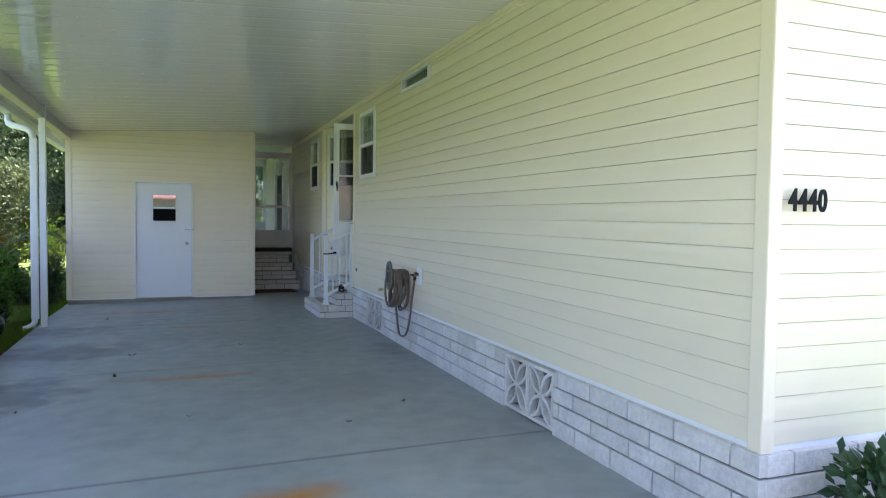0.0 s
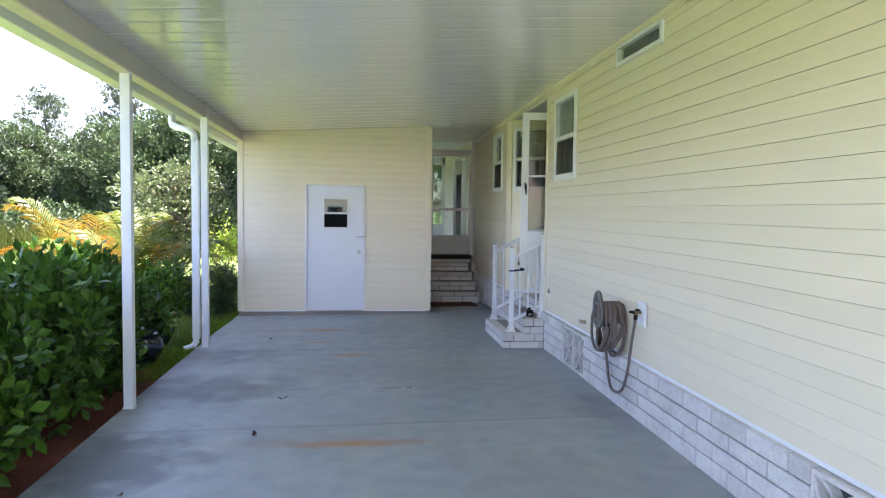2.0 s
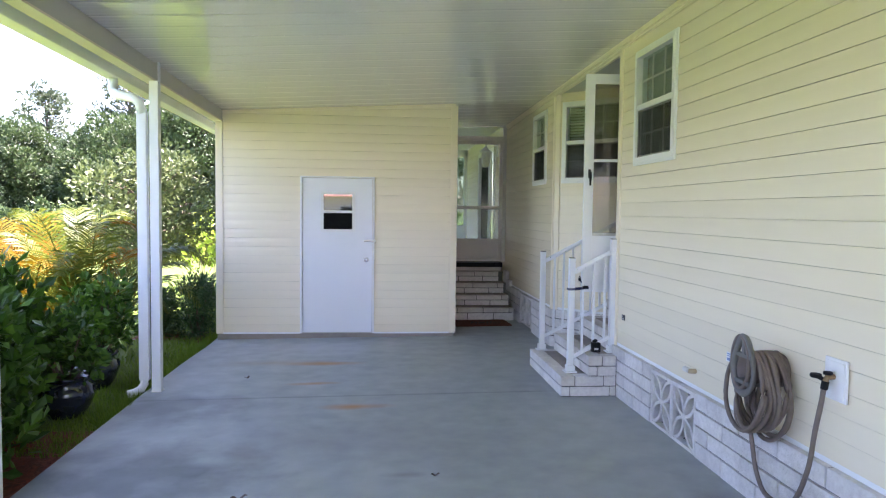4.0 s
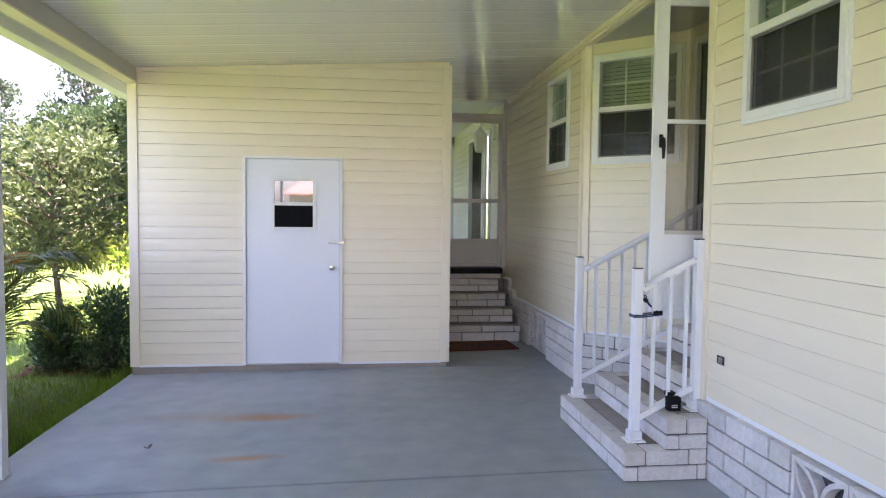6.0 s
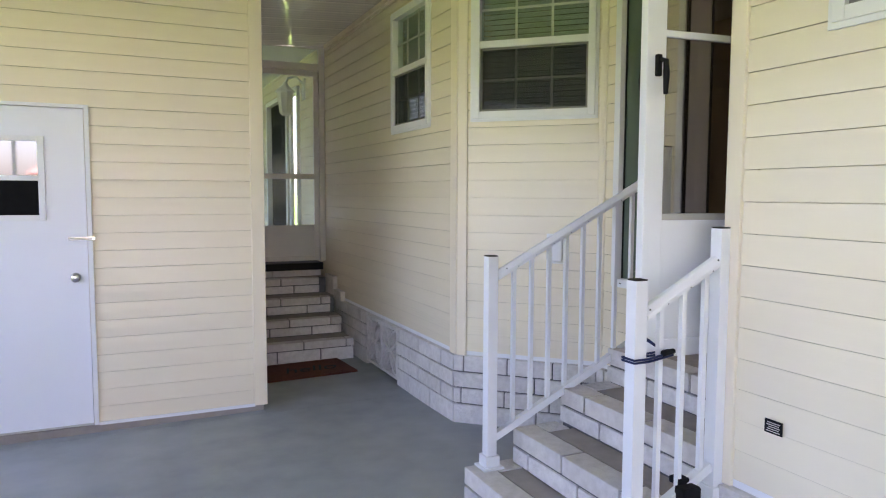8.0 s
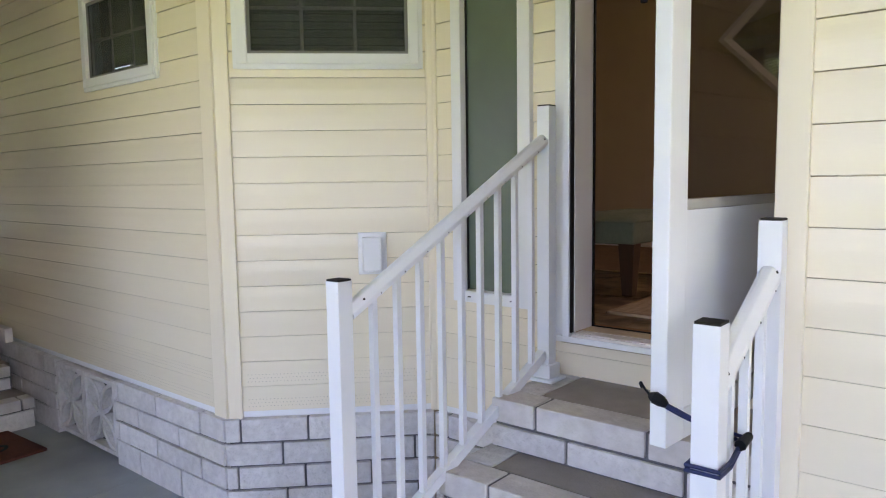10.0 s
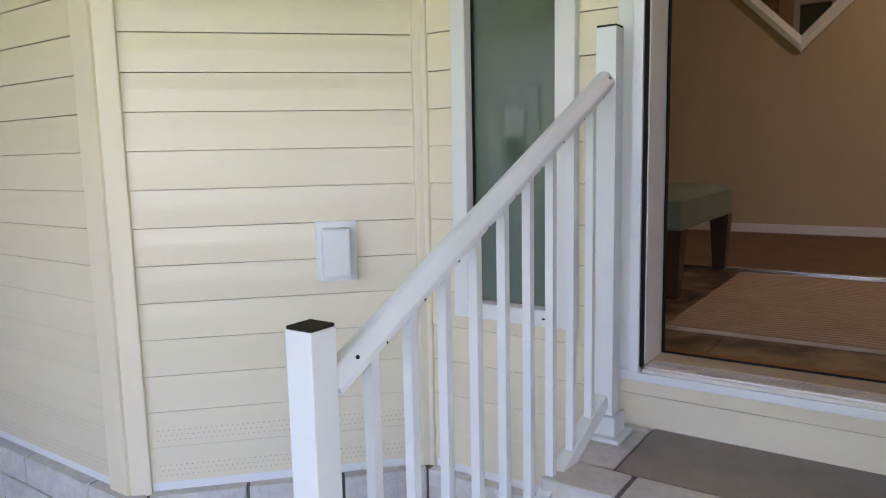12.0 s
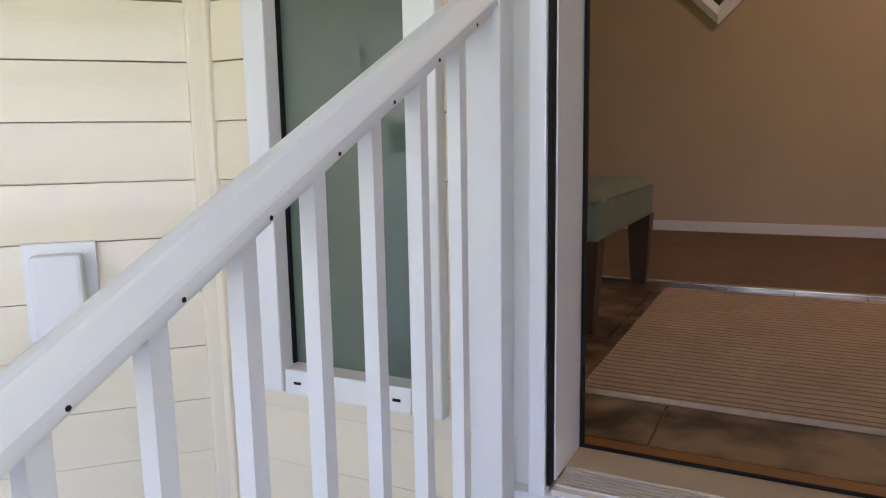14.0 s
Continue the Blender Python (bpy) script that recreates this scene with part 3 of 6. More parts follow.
for f, w, a, b in ((WA, wall_a, 0.02, WA.length), (WF, wall_f, 0.02, WF.length), (WB, wall_b, 0.02, 3.0), (WM, wall_m, 0.03, WM.length), (WD, wall_d, 0.03, 0.75)):
    f.part("starter_strip", [(a, b, -0.014, 0.010, SK - 0.002, S0 + 0.003)], WHITE, w)


def top_trim(f, w, a, b, n=8):
    """Cream moulding that follows the slope of the roof pans."""
    for hgt, proud, drop in ((0.045, 0.045, 0.0), (0.02, 0.03, 0.045)):
        bm = bmesh.new()
        cols = []
        for i in range(n + 1):
            u = a + (b - a) * i / n
            p = f.at(u, 0, 0)
            zt = ceil_z(p.x, p.y) - drop
            cols.append([bm.verts.new(f.at(u, o, z)) for o, z in ((0, zt), (proud, zt), (proud, zt - hgt), (0, zt - hgt))])
        for c0, c1 in zip(cols, cols[1:]):
            for k in range(4):
                bm.faces.new((c0[k], c0[(k + 1) % 4], c1[(k + 1) % 4], c1[k]))
        part("top_trim", bm, SIDING_TRIM, w)


top_trim(WA, wall_a, 0.0, WA.length)
top_trim(WB, wall_b, 0.0, 3.2)

# carport roof pans
bm = bmesh.new()
X0, X1, Y0, Y1 = -2.08, 2.53, -0.6, 16.08
PAN_W = 0.3048
ys = []
y = Y0
while y < Y1:
    for r in range(4):
        c, deep, half = y + PAN_W * r / 4, 0.0030 if r == 0 else 0.0006, 0.020 if r == 0 else 0.010
        for k in range(9):
            ys.append((c + half * (k - 4) / 4, deep * (1 + math.cos(math.pi * (k - 4) / 4)) / 2))
    y += PAN_W
ys = sorted((min(a, Y1), d) for a, d in ys)
cols = [[bm.verts.new((x, y, ceil_z(x, y) + dz)) for x in (X0, -1.7, 0.4, X1)] for y, dz in ys]
for c0, c1 in zip(cols, cols[1:]):
    for k in range(3):
        f = bm.faces.new((c0[k], c1[k], c1[k + 1], c0[k + 1]))
        f.smooth = True
topv = [bm.verts.new((x, y, ceil_z(x, y) + 0.09)) for x, y in ((X0, Y0), (X1, Y0), (X1, Y1), (X0, Y1))]
bm.faces.new(topv)
for (x, y), (x2, y2) in zip(((X0, Y0), (X1, Y0), (X1, Y1), (X0, Y1)), ((X1, Y0), (X1, Y1), (X0, Y1), (X0, Y0))):
    q = [bm.verts.new((a, b, ceil_z(a, b) + d)) for a, b, d in ((x, y, 0), (x2, y2, 0), (x2, y2, 0.09), (x, y, 0.09))]
    bm.faces.new(q)
tagged(part("ceiling", bm, PAN), "glossy ivory ribbed aluminium carport ceiling", "ceiling", kind="structure")

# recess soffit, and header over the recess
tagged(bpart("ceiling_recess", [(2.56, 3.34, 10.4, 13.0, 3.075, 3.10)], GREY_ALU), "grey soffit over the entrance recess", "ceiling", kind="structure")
hd = Face(2.53, 10.50, 2.53, 12.81, -1, 0)
header = tagged(hd.part("trim_header", [(0.02, hd.length, -0.03, 0.0, 3.06, 3.2)], SIDING_TRIM), "cream header trim over the entrance recess", "trim", kind="structure")
top_trim(hd, header, 0.0, hd.length)

# house roof; its unseen street eave is added to shade the front wall
tagged(bpart("roof", [(2.36, 9.8, 1.75, 21.8, 3.50, 3.60)], GREY_ALU), "low house roof, its unseen street eave added to shade the front", "roof", kind="structure")


# beam, gutter, posts
def sloped_bar(bm, x0, x1, y0, y1, zb, zt):
    """A bar along y; zb and zt give its lower and upper edge as functions of y."""
    vs = [bm.verts.new((x, y, z(y))) for y in (y0, y1) for x, z in ((x0, zb), (x1, zb), (x1, zt), (x0, zt))]
    for q in ((0, 1, 2, 3), (7, 6, 5, 4), (0, 4, 5, 1), (1, 5, 6, 2), (2, 6, 7, 3), (3, 7, 4, 0)):
        bm.faces.new([vs[i] for i in q])


beam = thing("carport_beam", (0, 0, 0), "ivory aluminium carport beam along the open side", "beam", kind="structure")
beam_b = lambda y: 2.775 - 0.006 * (y - 10)
bm = bmesh.new()
sloped_bar(bm, -1.715, -1.645, Y0, 13.62, beam_b, lambda y: ceil_z(-1.71, y) - 0.002)
part("web", bm, BEAM, beam)
bm = bmesh.new()
sloped_bar(bm, -1.745, -1.637, Y0, 13.62, lambda y: beam_b(y) - 0.012, lambda y: beam_b(y) + 0.004)
part("flange", bm, SIDING_TRIM, beam)
gutter = thing("gutter", (0, 0, 0), "white aluminium roof gutter, front and lip in cream for yellowish sunlight", "gutter", kind="structure")
# cream on front and lip puts the yellowish sunlight into the colour
for nm, x0, x1, za, zb2, m in (("trough", -2.15, -2.03, -0.085, -0.075, WHITE_ALU), ("front", -2.158, -2.148, -0.085, 0.06, SIDING_TRIM), ("lip", -2.175, -2.148, 0.045, 0.062, SIDING_TRIM), ("back", -2.035, -2.025, -0.08, 0.05, WHITE_ALU)):
    bm = bmesh.new()
    sloped_bar(bm, x0, x1, Y0, 16.5, lambda y, k=za: ceil_z(-2.1, y) + k, lambda y, k=zb2: ceil_z(-2.1, y) + k)
    part(nm, bm, m, gutter)
for px, py in ((-1.70, -0.2), (-1.70, 5.42), (-1.698, 8.21), (-1.648, 10.89)):
    p = thing("carport_post", (px, py, floor_z(px, py)), "square white aluminium carport post on the slab edge", "post", group="carport posts")
    h = beam_b(py) - 0.01 - floor_z(-1.7, py)
    bpart("shaft", [(-0.04, 0.04, -0.04, 0.04, 0.0, h)], WHITE_ALU, p, bev=0.004)
    bpart("foot_bracket", [(-0.047, 0.047, -0.047, 0.047, 0.0, 0.012)], WHITE_ALU, p)
    bpart("beam_bracket", [(0.032, 0.046, -0.02, 0.02, h - 0.002, h + 0.17)], WHITE_ALU, p)

# downspout
ds = thing("downspout", (-1.752, 10.87, 0), "white rain downspout with elbows beside a carport post", "downspout")
bm = bmesh.new()
zt = ceil_z(-2.1, 10.95)
pts = [(-0.34, 0.26, zt - 0.08), (-0.34, 0.26, zt - 0.16), (-0.325, 0.23, zt - 0.215), (-0.26, 0.17, zt - 0.25), (-0.09, 0.04, zt - 0.29), (-0.025, 0.005, zt - 0.34), (0, 0, zt - 0.44)]
tube(bm, pts, 0.044, 12)
part("upper_elbow", bm, WHITE_ALU, ds, smooth=True)
bpart("pipe", [(-0.044, 0.044, -0.034, 0.034, 0.06, zt - 0.42)], WHITE_ALU, ds, bev=0.01)
bm = bmesh.new()
tube(bm, [(0, 0, 0.08), (-0.004, 0, 0.03), (-0.03, -0.01, -0.02), (-0.08, -0.02, -0.05), (-0.14, -0.03, -0.065)], 0.038, 10)
part("lower_elbow", bm, WHITE_ALU, ds, "corrugated scuffed elbow")

# block skirting
SKIRT_A = [(1.82, 2.59), (6.17, 6.95)]
SKIRT_B = [(1.04, 1.81)]
block_course_wall(WA, 0.0, 4, -0.049, WA.length - 0.01, wall_a, SKIRT_A, seed=2)
block_course_wall(WF, 0.0, 4, -0.012, 3.2, wall_f, seed=3)
block_course_wall(WB, 0.0, 4, -0.02, 3.25, wall_b, SKIRT_B, seed=4)
block_course_wall(WM, 0.0, 4, -0.019, WM.length - 0.02, wall_m, seed=5, length=0.30)
block_course_wall(WD, 0.0, 4, 0.02, 0.75, wall_d, seed=6, length=0.30)


def breeze_block(f, u0, z0, size=0.385, h=0.425):
    """A pierced block: rim and four outlined leaves that meet in the middle."""
    b = thing("breeze_block", f.at(u0 + size / 2, 0.0, z0), "white pierced concrete vent block with leaf pattern", "vent block", group="skirting vent blocks")
    r = 0.022
    bb = bmesh.new()
    loc = f.at(u0 + size / 2, 0.0, z0)

    def put(bm):
        for v in bm.verts:
            v.co = f.at(u0 + size / 2 + v.co.x, v.co.y, z0 + v.co.z) - loc

    s = size / 2 - 0.003
    for q in ((-s, -s + r, -0.04, 0.046, 0.003, h - 0.003), (s - r, s, -0.04, 0.046, 0.003, h - 0.003), (-s + r, s - r, -0.04, 0.046, 0.003, 0.003 + r), (-s + r, s - r, -0.04, 0.046, h - 0.003 - r, h - 0.003)):
        box(bb, *q)
    put(bb)
    part("rim", bb, BLOCK, b)
    for sx in (-1, 1):
        for sz in (-1, 1):
            bl = bmesh.new()
            ex, ez = sx * (s - r * 0.6), sz * (h / 2 - 0.003 - r * 0.6)
            for side in (-1, 1):
                pts = []
                for i in range(9):
                    t = i / 8
                    bulge = side * 0.052 * math.sin(math.pi * t)
                    ln = math.hypot(ex, ez)
                    pts.append((ex * t - ez / ln * bulge, ez * t + ex / ln * bulge))
                wd = 0.0115
                prev = None
                for i, (px, pz) in enumerate(pts):
                    qx, qz = pts[min(i + 1, 8)]
                    kx, kz = pts[max(i - 1, 0)]
                    dx, dz = qx - kx, qz - kz
                    ln = math.hypot(dx, dz)
                    nx_, nz_ = -dz / ln * wd, dx / ln * wd
                    ring = [bl.verts.new((px + k * nx_, o, h / 2 + pz + k * nz_)) for k, o in ((-1, -0.035), (1, -0.035), (1, 0.040), (-1, 0.040))]
                    if prev:
                        for k in range(4):
                            bl.faces.new((prev[k], prev[(k + 1) % 4], ring[(k + 1) % 4], ring[k]))
                    prev = ring
            put(bl)
            part("leaf", bl, BLOCK, b)
    bh = bmesh.new()
    box(bh, -0.022, 0.022, -0.035, 0.043, h / 2 - 0.022, h / 2 + 0.022, 0.008)
    put(bh)
    part("hub", bh, BLOCK, b)


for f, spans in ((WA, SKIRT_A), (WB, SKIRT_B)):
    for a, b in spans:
        # sheet in shade colours stands for the dark cavity behind the blocks
        f.part("vent_shade_sheet", [(a + 0.01, a + 0.76, -0.015, -0.011, 0.01, 0.42)], VENT_BACK, wall_a if f is WA else wall_b)
        breeze_block(f, a, 0.0)
        breeze_block(f, a + 0.386, 0.0)

# shed
top_s = lambda u: ceil_z(-1.72 + u, 13.65) - 0.03
wall_s = wall_body("wall_shed", SHF, -0.2, 3.02, 0.10, [H_SHED], BEIGE_WALL, "cream vinyl-sided shed front under the carport")
siding(SHF, 0.0, 3.06, [H_SHED], wall_s, 0.07, SHF.length - 0.06, top=top_s)
SHF.part("corner_trim", [(-0.015, 0.075, 0.002, 0.026, 0.0, 2.80)], SIDING_TRIM, wall_s, bev=0.004)
SHF.part("corner_trim", [(SHF.length - 0.065, SHF.length + 0.026, 0.002, 0.026, 0.0, 3.02)], SIDING_TRIM, wall_s, bev=0.004)
SHF.part("starter_strip", [(0.07, H_SHED[0], 0.0, 0.024, -0.006, 0.014), (H_SHED[1], SHF.length - 0.06, 0.0, 0.024, -0.006, 0.014)], WHITE, wall_s)
SHF.part("sill", [(0.0, SHF.length, -0.02, 0.012, -0.12, -0.006)], TREAD, wall_s, "grey concrete sill")
bm = bmesh.new()
for a, b in ((0.075, SHF.length),):
    vs = [bm.verts.new(SHF.at(u, o, top_s(u) + dz)) for u in (a, b) for o, dz in ((0, -0.012), (0.03, -0.012), (0.03, 0.028), (0, 0.028))]
    for q in ((0, 1, 2, 3), (7, 6, 5, 4), (0, 4, 5, 1), (1, 5, 6, 2), (2, 6, 7, 3), (3, 7, 4, 0)):
        bm.faces.new([vs[i] for i in q])
part("top_trim", bm, SIDING_TRIM, wall_s)
wall_sr = wall_body("wall_shed_east", SHR, -0.2, 3.05, 0.10, [], BEIGE_WALL, "cream vinyl-sided shed wall beside the porch steps")
siding(SHR, 0.0, 3.02, [], wall_sr, 0.07, 2.44)
SHR.part("corner_trim", [(-0.024, 0.07, 0.002, 0.024, 0.0, 3.02)], SIDING_TRIM, wall_sr, bev=0.004)
wall_sl = wall_body("wall_shed_west", SHL, -0.2, 2.8, 0.10, [], BEIGE_WALL, "cream vinyl-sided outer shed wall")
tagged(bpart("wall_shed_back", [(-1.72, 1.375, 16.0, 16.09, -0.2, 3.1)], NEIGHBOUR), "plain back wall of the shed towards the porch", "wall", kind="structure")
siding(SHL, 0.0, 2.78, [], wall_sl, 0.0, SHL.length - 0.07)


# ---- doors and windows ----
def window(name, f, hole, label, number, blinds=True, glass=GLASS):
    """A double-hung vinyl window: muntins in both sashes, screen on the lower one, blinds behind."""
    u0, u1, z0, z1 = hole
    mid = (z0 + z1) / 2
    w = tagged(new(name), label, "window", kind="structure")
    fw = 0.045
    f.part("window_frame", [(u0, u0 + fw, -0.06, 0.034, z0, z1), (u1 - fw, u1, -0.06, 0.034, z0, z1), (u0 + fw, u1 - fw, -0.06, 0.034, z1 - fw, z1), (u0 + fw, u1 - fw, -0.06, 0.034, z0, z0 + fw)], WHITE, w, bev=0.003)
    f.part("nail_fin", [(u0 - 0.018, u0, 0.004, 0.022, z0 - 0.018, z1 + 0.018), (u1, u1 + 0.018, 0.004, 0.022, z0 - 0.018, z1 + 0.018), (u0, u1, 0.004, 0.022, z1, z1 + 0.018), (u0, u1, 0.004, 0.026, z0 - 0.02, z0)], WHITE, w)
    f.part("meeting_rail", [(u0 + fw, u1 - fw, -0.03, 0.028, mid - 0.022, mid + 0.022)], WHITE, w, bev=0.003)
    a, b = u0 + fw, u1 - fw
    rim = 0.014
    f.part("screen_frame", [(a, a + rim, 0.002, 0.014, z0 + fw, mid - 0.022), (b - rim, b, 0.002, 0.014, z0 + fw, mid - 0.022), (a + rim, b - rim, 0.002, 0.014, z0 + fw, z0 + fw + rim), (a + rim, b - rim, 0.002, 0.014, mid - 0.022 - rim, mid - 0.022)], SCREEN_RIM, w)
    for nm, q0, q1 in (("upper_pane", mid + 0.022, z1 - fw), ("lower_pane", z0 + fw, mid - 0.022)):
        g = f.part(nm, [(a, b, -0.022, -0.017, q0, q1)], glass, w)
        g.visible_shadow = False
        t = (b - a) / 3
        hz = (q0 + q1) / 2
        f.part("muntin", [(a + t - 0.007, a + t + 0.007, -0.016, -0.008, q0, q1), (a + 2 * t - 0.007, a + 2 * t + 0.007, -0.016, -0.008, q0, q1), (a, b, -0.0165, -0.0085, hz - 0.007, hz + 0.007)], BLIND, w)
    sc = f.part("insect_screen", [(a + rim, b - rim, 0.006, 0.008, z0 + fw + rim, mid - 0.022 - rim)], MESH_SCREEN, w)
    sc.visible_shadow = False
    if blinds:
        bm = bmesh.new()
        z = z0 + fw
        while z < z1 - fw:
            n0 = len(bm.verts)
            f.box(bm, a, b, -0.080, -0.058, z, z + 0.004)
            bm.verts.ensure_lookup_table()
            for i, v in enumerate(bm.verts[n0:]):
                d = (v.co - f.a).dot(f.n) + 0.069
                v.co.z += d * 0.9
            z += 0.034
        part("blind", bm, BLIND, w, "pale slatted blind")
    # dark sheet in place of a room, its dimness painted on
    f.part("room_shade_sheet", [(u0, u1, -0.40, -0.38, z0, z1)], ROOM_SHADE, w)
    return w


def mesh_screen_mat():
    m = bpy.data.materials.new("insect_mesh")
    m.use_nodes = True
    nt = m.node_tree
    bs, out = nt.nodes["Principled BSDF"], nt.nodes["Material Output"]
    bs.inputs["Base Color"].default_value, bs.inputs["Roughness"].default_value = (0.014, 0.014, 0.014, 1), 0.7
    tp, mx = nt.nodes.new("ShaderNodeBsdfTransparent"), nt.nodes.new("ShaderNodeMixShader")
    mx.inputs[0].default_value = 0.42
    nt.links.new(tp.outputs[0], mx.inputs[1])
    nt.links.new(bs.outputs[0], mx.inputs[2])
    nt.links.new(mx.outputs[0], out.inputs["Surface"])
    return m


MESH_SCREEN = mesh_screen_mat()
window("window_1", WA, H_WIN1, "white double-hung window with muntins, blinds and screen", 1)
window("window_2", WM, H_WIN2, "white double-hung window with muntins and half-open blinds", 2)
window("window_3", WB, H_WIN3, "white double-hung window with muntins near the porch", 3)

# transom window under the ceiling
u0, u1, z0, z1 = H_TRANSOM
w = tagged(new("window_4"), "wide shallow transom window with grey screen under the ceiling", "window", kind="structure")
WA.part("window_frame", [(u0, u0 + 0.04, -0.05, 0.036, z0, z1), (u1 - 0.04, u1, -0.05, 0.036, z0, z1), (u0 + 0.04, u1 - 0.04, -0.05, 0.036, z1 - 0.03, z1), (u0 + 0.04, u1 - 0.04, -0.05, 0.036, z0, z0 + 0.035)], WHITE, w, bev=0.003)
g = WA.part("pane", [(u0 + 0.04, u1 - 0.04, -0.01, -0.005, z0 + 0.035, z1 - 0.03)], GLASS, w)
g.visible_shadow = False
WA.part("insect_screen", [(u0 + 0.04, u1 - 0.04, -0.03, -0.025, z0 + 0.035, z1 - 0.03)], SCREEN_RIM, w)

# sidelight beside the entrance door
u0, u1, z0, z1 = H_SIDE
w = tagged(new("window_5"), "tall narrow white sidelight, tinted glass with green foliage reflection in its colour", "window", kind="structure")
WD.part("window_frame", [(u0, u0 + 0.052, -0.06, 0.04, z0, z1), (u1 - 0.06, u1, -0.06, 0.04, z0, z1), (u0 + 0.052, u1 - 0.06, -0.06, 0.04, z1 - 0.06, z1), (u0 + 0.06, u1 - 0.06, -0.06, 0.04, z0, z0 + 0.05)], WHITE, w, bev=0.004)
WD.part("glazing_bead", [(u0 + 0.052, u0 + 0.056, -0.03, 0.004, z0 + 0.05, z1 - 0.06), (u1 - 0.064, u1 - 0.06, -0.03, 0.004, z0 + 0.05, z1 - 0.06)], BLACK, w)
g = WD.part("pane", [(u0 + 0.054, u1 - 0.062, -0.012, -0.006, z0 + 0.05, z1 - 0.06)], GLASS_GREEN, w)
g.visible_shadow = False
for k in (0.09, u1 - u0 - 0.09):
    WD.part("weep_slot", [(u0 + k - 0.008, u0 + k + 0.008, 0.038, 0.0415, z0 + 0.022, z0 + 0.027)], BLACK, w)

# entrance door frame and threshold
u0, u1, z0, z1 = H_DOOR
dr = tagged(new("door_1"), "white entrance door frame with ribbed aluminium threshold, door open inwards", "door", kind="structure")
WD.part("casing", [(u0 - 0.062, u0 - 0.002, -0.02, 0.045, 0.86, z1 + 0.06), (u1 + 0.0, u1 + 0.004, -0.02, 0.045, 0.86, z1 + 0.06), (u0 - 0.002, u1, -0.02, 0.045, z1, z1 + 0.06)], WHITE, dr, bev=0.004)
WD.part("storm_frame", [(u0 - 0.012, u0 + 0.016, 0.045, 0.072, 0.885, z1 + 0.02), (u0 - 0.012, u1, 0.045, 0.072, z1 - 0.01, z1 + 0.03)], WHITE_ALU, dr, bev=0.003)
WD.part("jamb", [(u0 + 0.002, u0 + 0.024, -0.108, 0.04, z0, z1), (u1 - 0.024, u1, -0.108, 0.04, z0, z1), (u0 + 0.024, u1 - 0.024, -0.108, 0.04, z1 - 0.024, z1)], WHITE, dr)
WD.part("weatherstrip", [(u0 + 0.0162, u0 + 0.0215, 0.042, 0.064, 0.90, z1), (u0 + 0.024, u0 + 0.030, -0.112, -0.10, z0, z1)], BLACK, dr)
WD.part("sill_board", [(u0 - 0.06, u1 + 0.002, 0.0, 0.07, 0.862, 0.885)], WHITE, dr, bev=0.004)
bm = bmesh.new()
WD.box(bm, u0 + 0.024, u1 - 0.024, -0.10, 0.062, 0.872, 0.894)
for i in range(14):
    o = 0.045 - i * 0.0105
    WD.box(bm, u0 + 0.027, u1 - 0.025, o - 0.003, o + 0.003, 0.893, 0.898)
WD.part("seal", [(u0 + 0.024, u1 - 0.024, -0.104, -0.098, 0.886, 0.905)], BLACK, dr)
part("threshold", bm, ALU, dr, "ribbed aluminium threshold")
WD.part("saddle", [(u0 + 0.024, u1 - 0.024, -0.145, -0.102, 0.872, 0.902)], ORANGE_WOOD, dr, "orange oak saddle")
# the entrance door leaf itself, swung inwards against the hall wall
leaf = bpart("leaf", [(3.36, 4.24, 10.44, 10.485, 0.91, 2.90)], WHITE, dr, "white door leaf standing open", bev=0.004)

# storm door, swung out and tied back
sd = thing("storm_door", (3.14, 10.60, 0.0), "white storm door with clear glass, tied open", "door", rz=174.9)
SW, SB, ST = 0.90, 0.895, 2.90
bpart("stile", [(0.0, 0.085, -0.02, 0.02, SB, ST)], WHITE_ALU, sd, bev=0.004)
bpart("stile", [(SW - 0.085, SW, -0.02, 0.02, SB, ST)], WHITE_ALU, sd, bev=0.004)
bpart("rail", [(0.085, SW - 0.085, -0.02, 0.02, ST - 0.09, ST)], WHITE_ALU, sd, bev=0.004)
bpart("rail", [(0.085, SW - 0.085, -0.02, 0.02, SB, SB + 0.07)], WHITE_ALU, sd, bev=0.004)
bpart("kick_panel", [(0.085, SW - 0.085, -0.012, 0.012, SB + 0.07, 1.42)], WHITE_ALU, sd, "smooth white kick panel")
bpart("rail", [(0.085, SW - 0.085, -0.016, 0.016, 1.42, 1.445)], GREY_ALU, sd, "grey glazing rail", bev=0.003)
bpart("rail", [(0.085, SW - 0.085, -0.014, 0.014, 2.10, 2.125)], WHITE_ALU, sd, bev=0.003)
for a, b in ((1.445, 2.10), (2.125, ST - 0.09)):
    g = bpart("pane", [(0.085, SW - 0.085, -0.003, 0.003, a, b)], GLASS_DOOR, sd)
    g.visible_shadow = False
for sy in (-1, 1):
    bm = bmesh.new()
    y0 = sy * 0.02
    box(bm, SW - 0.056, SW - 0.034, min(y0, y0 + sy * 0.018), max(y0, y0 + sy * 0.018), 1.95, 2.03, 0.005)
    tube(bm, [(SW - 0.046, y0 + sy * 0.02, 2.01), (SW - 0.046, y0 + sy * 0.05, 2.0), (SW - 0.046, y0 + sy * 0.055, 1.95), (SW - 0.046, y0 + sy * 0.052, 1.88)], [0.009, 0.011, 0.012, 0.008], 8)
    part("handle", bm, BLACK, sd, "black pull handle")
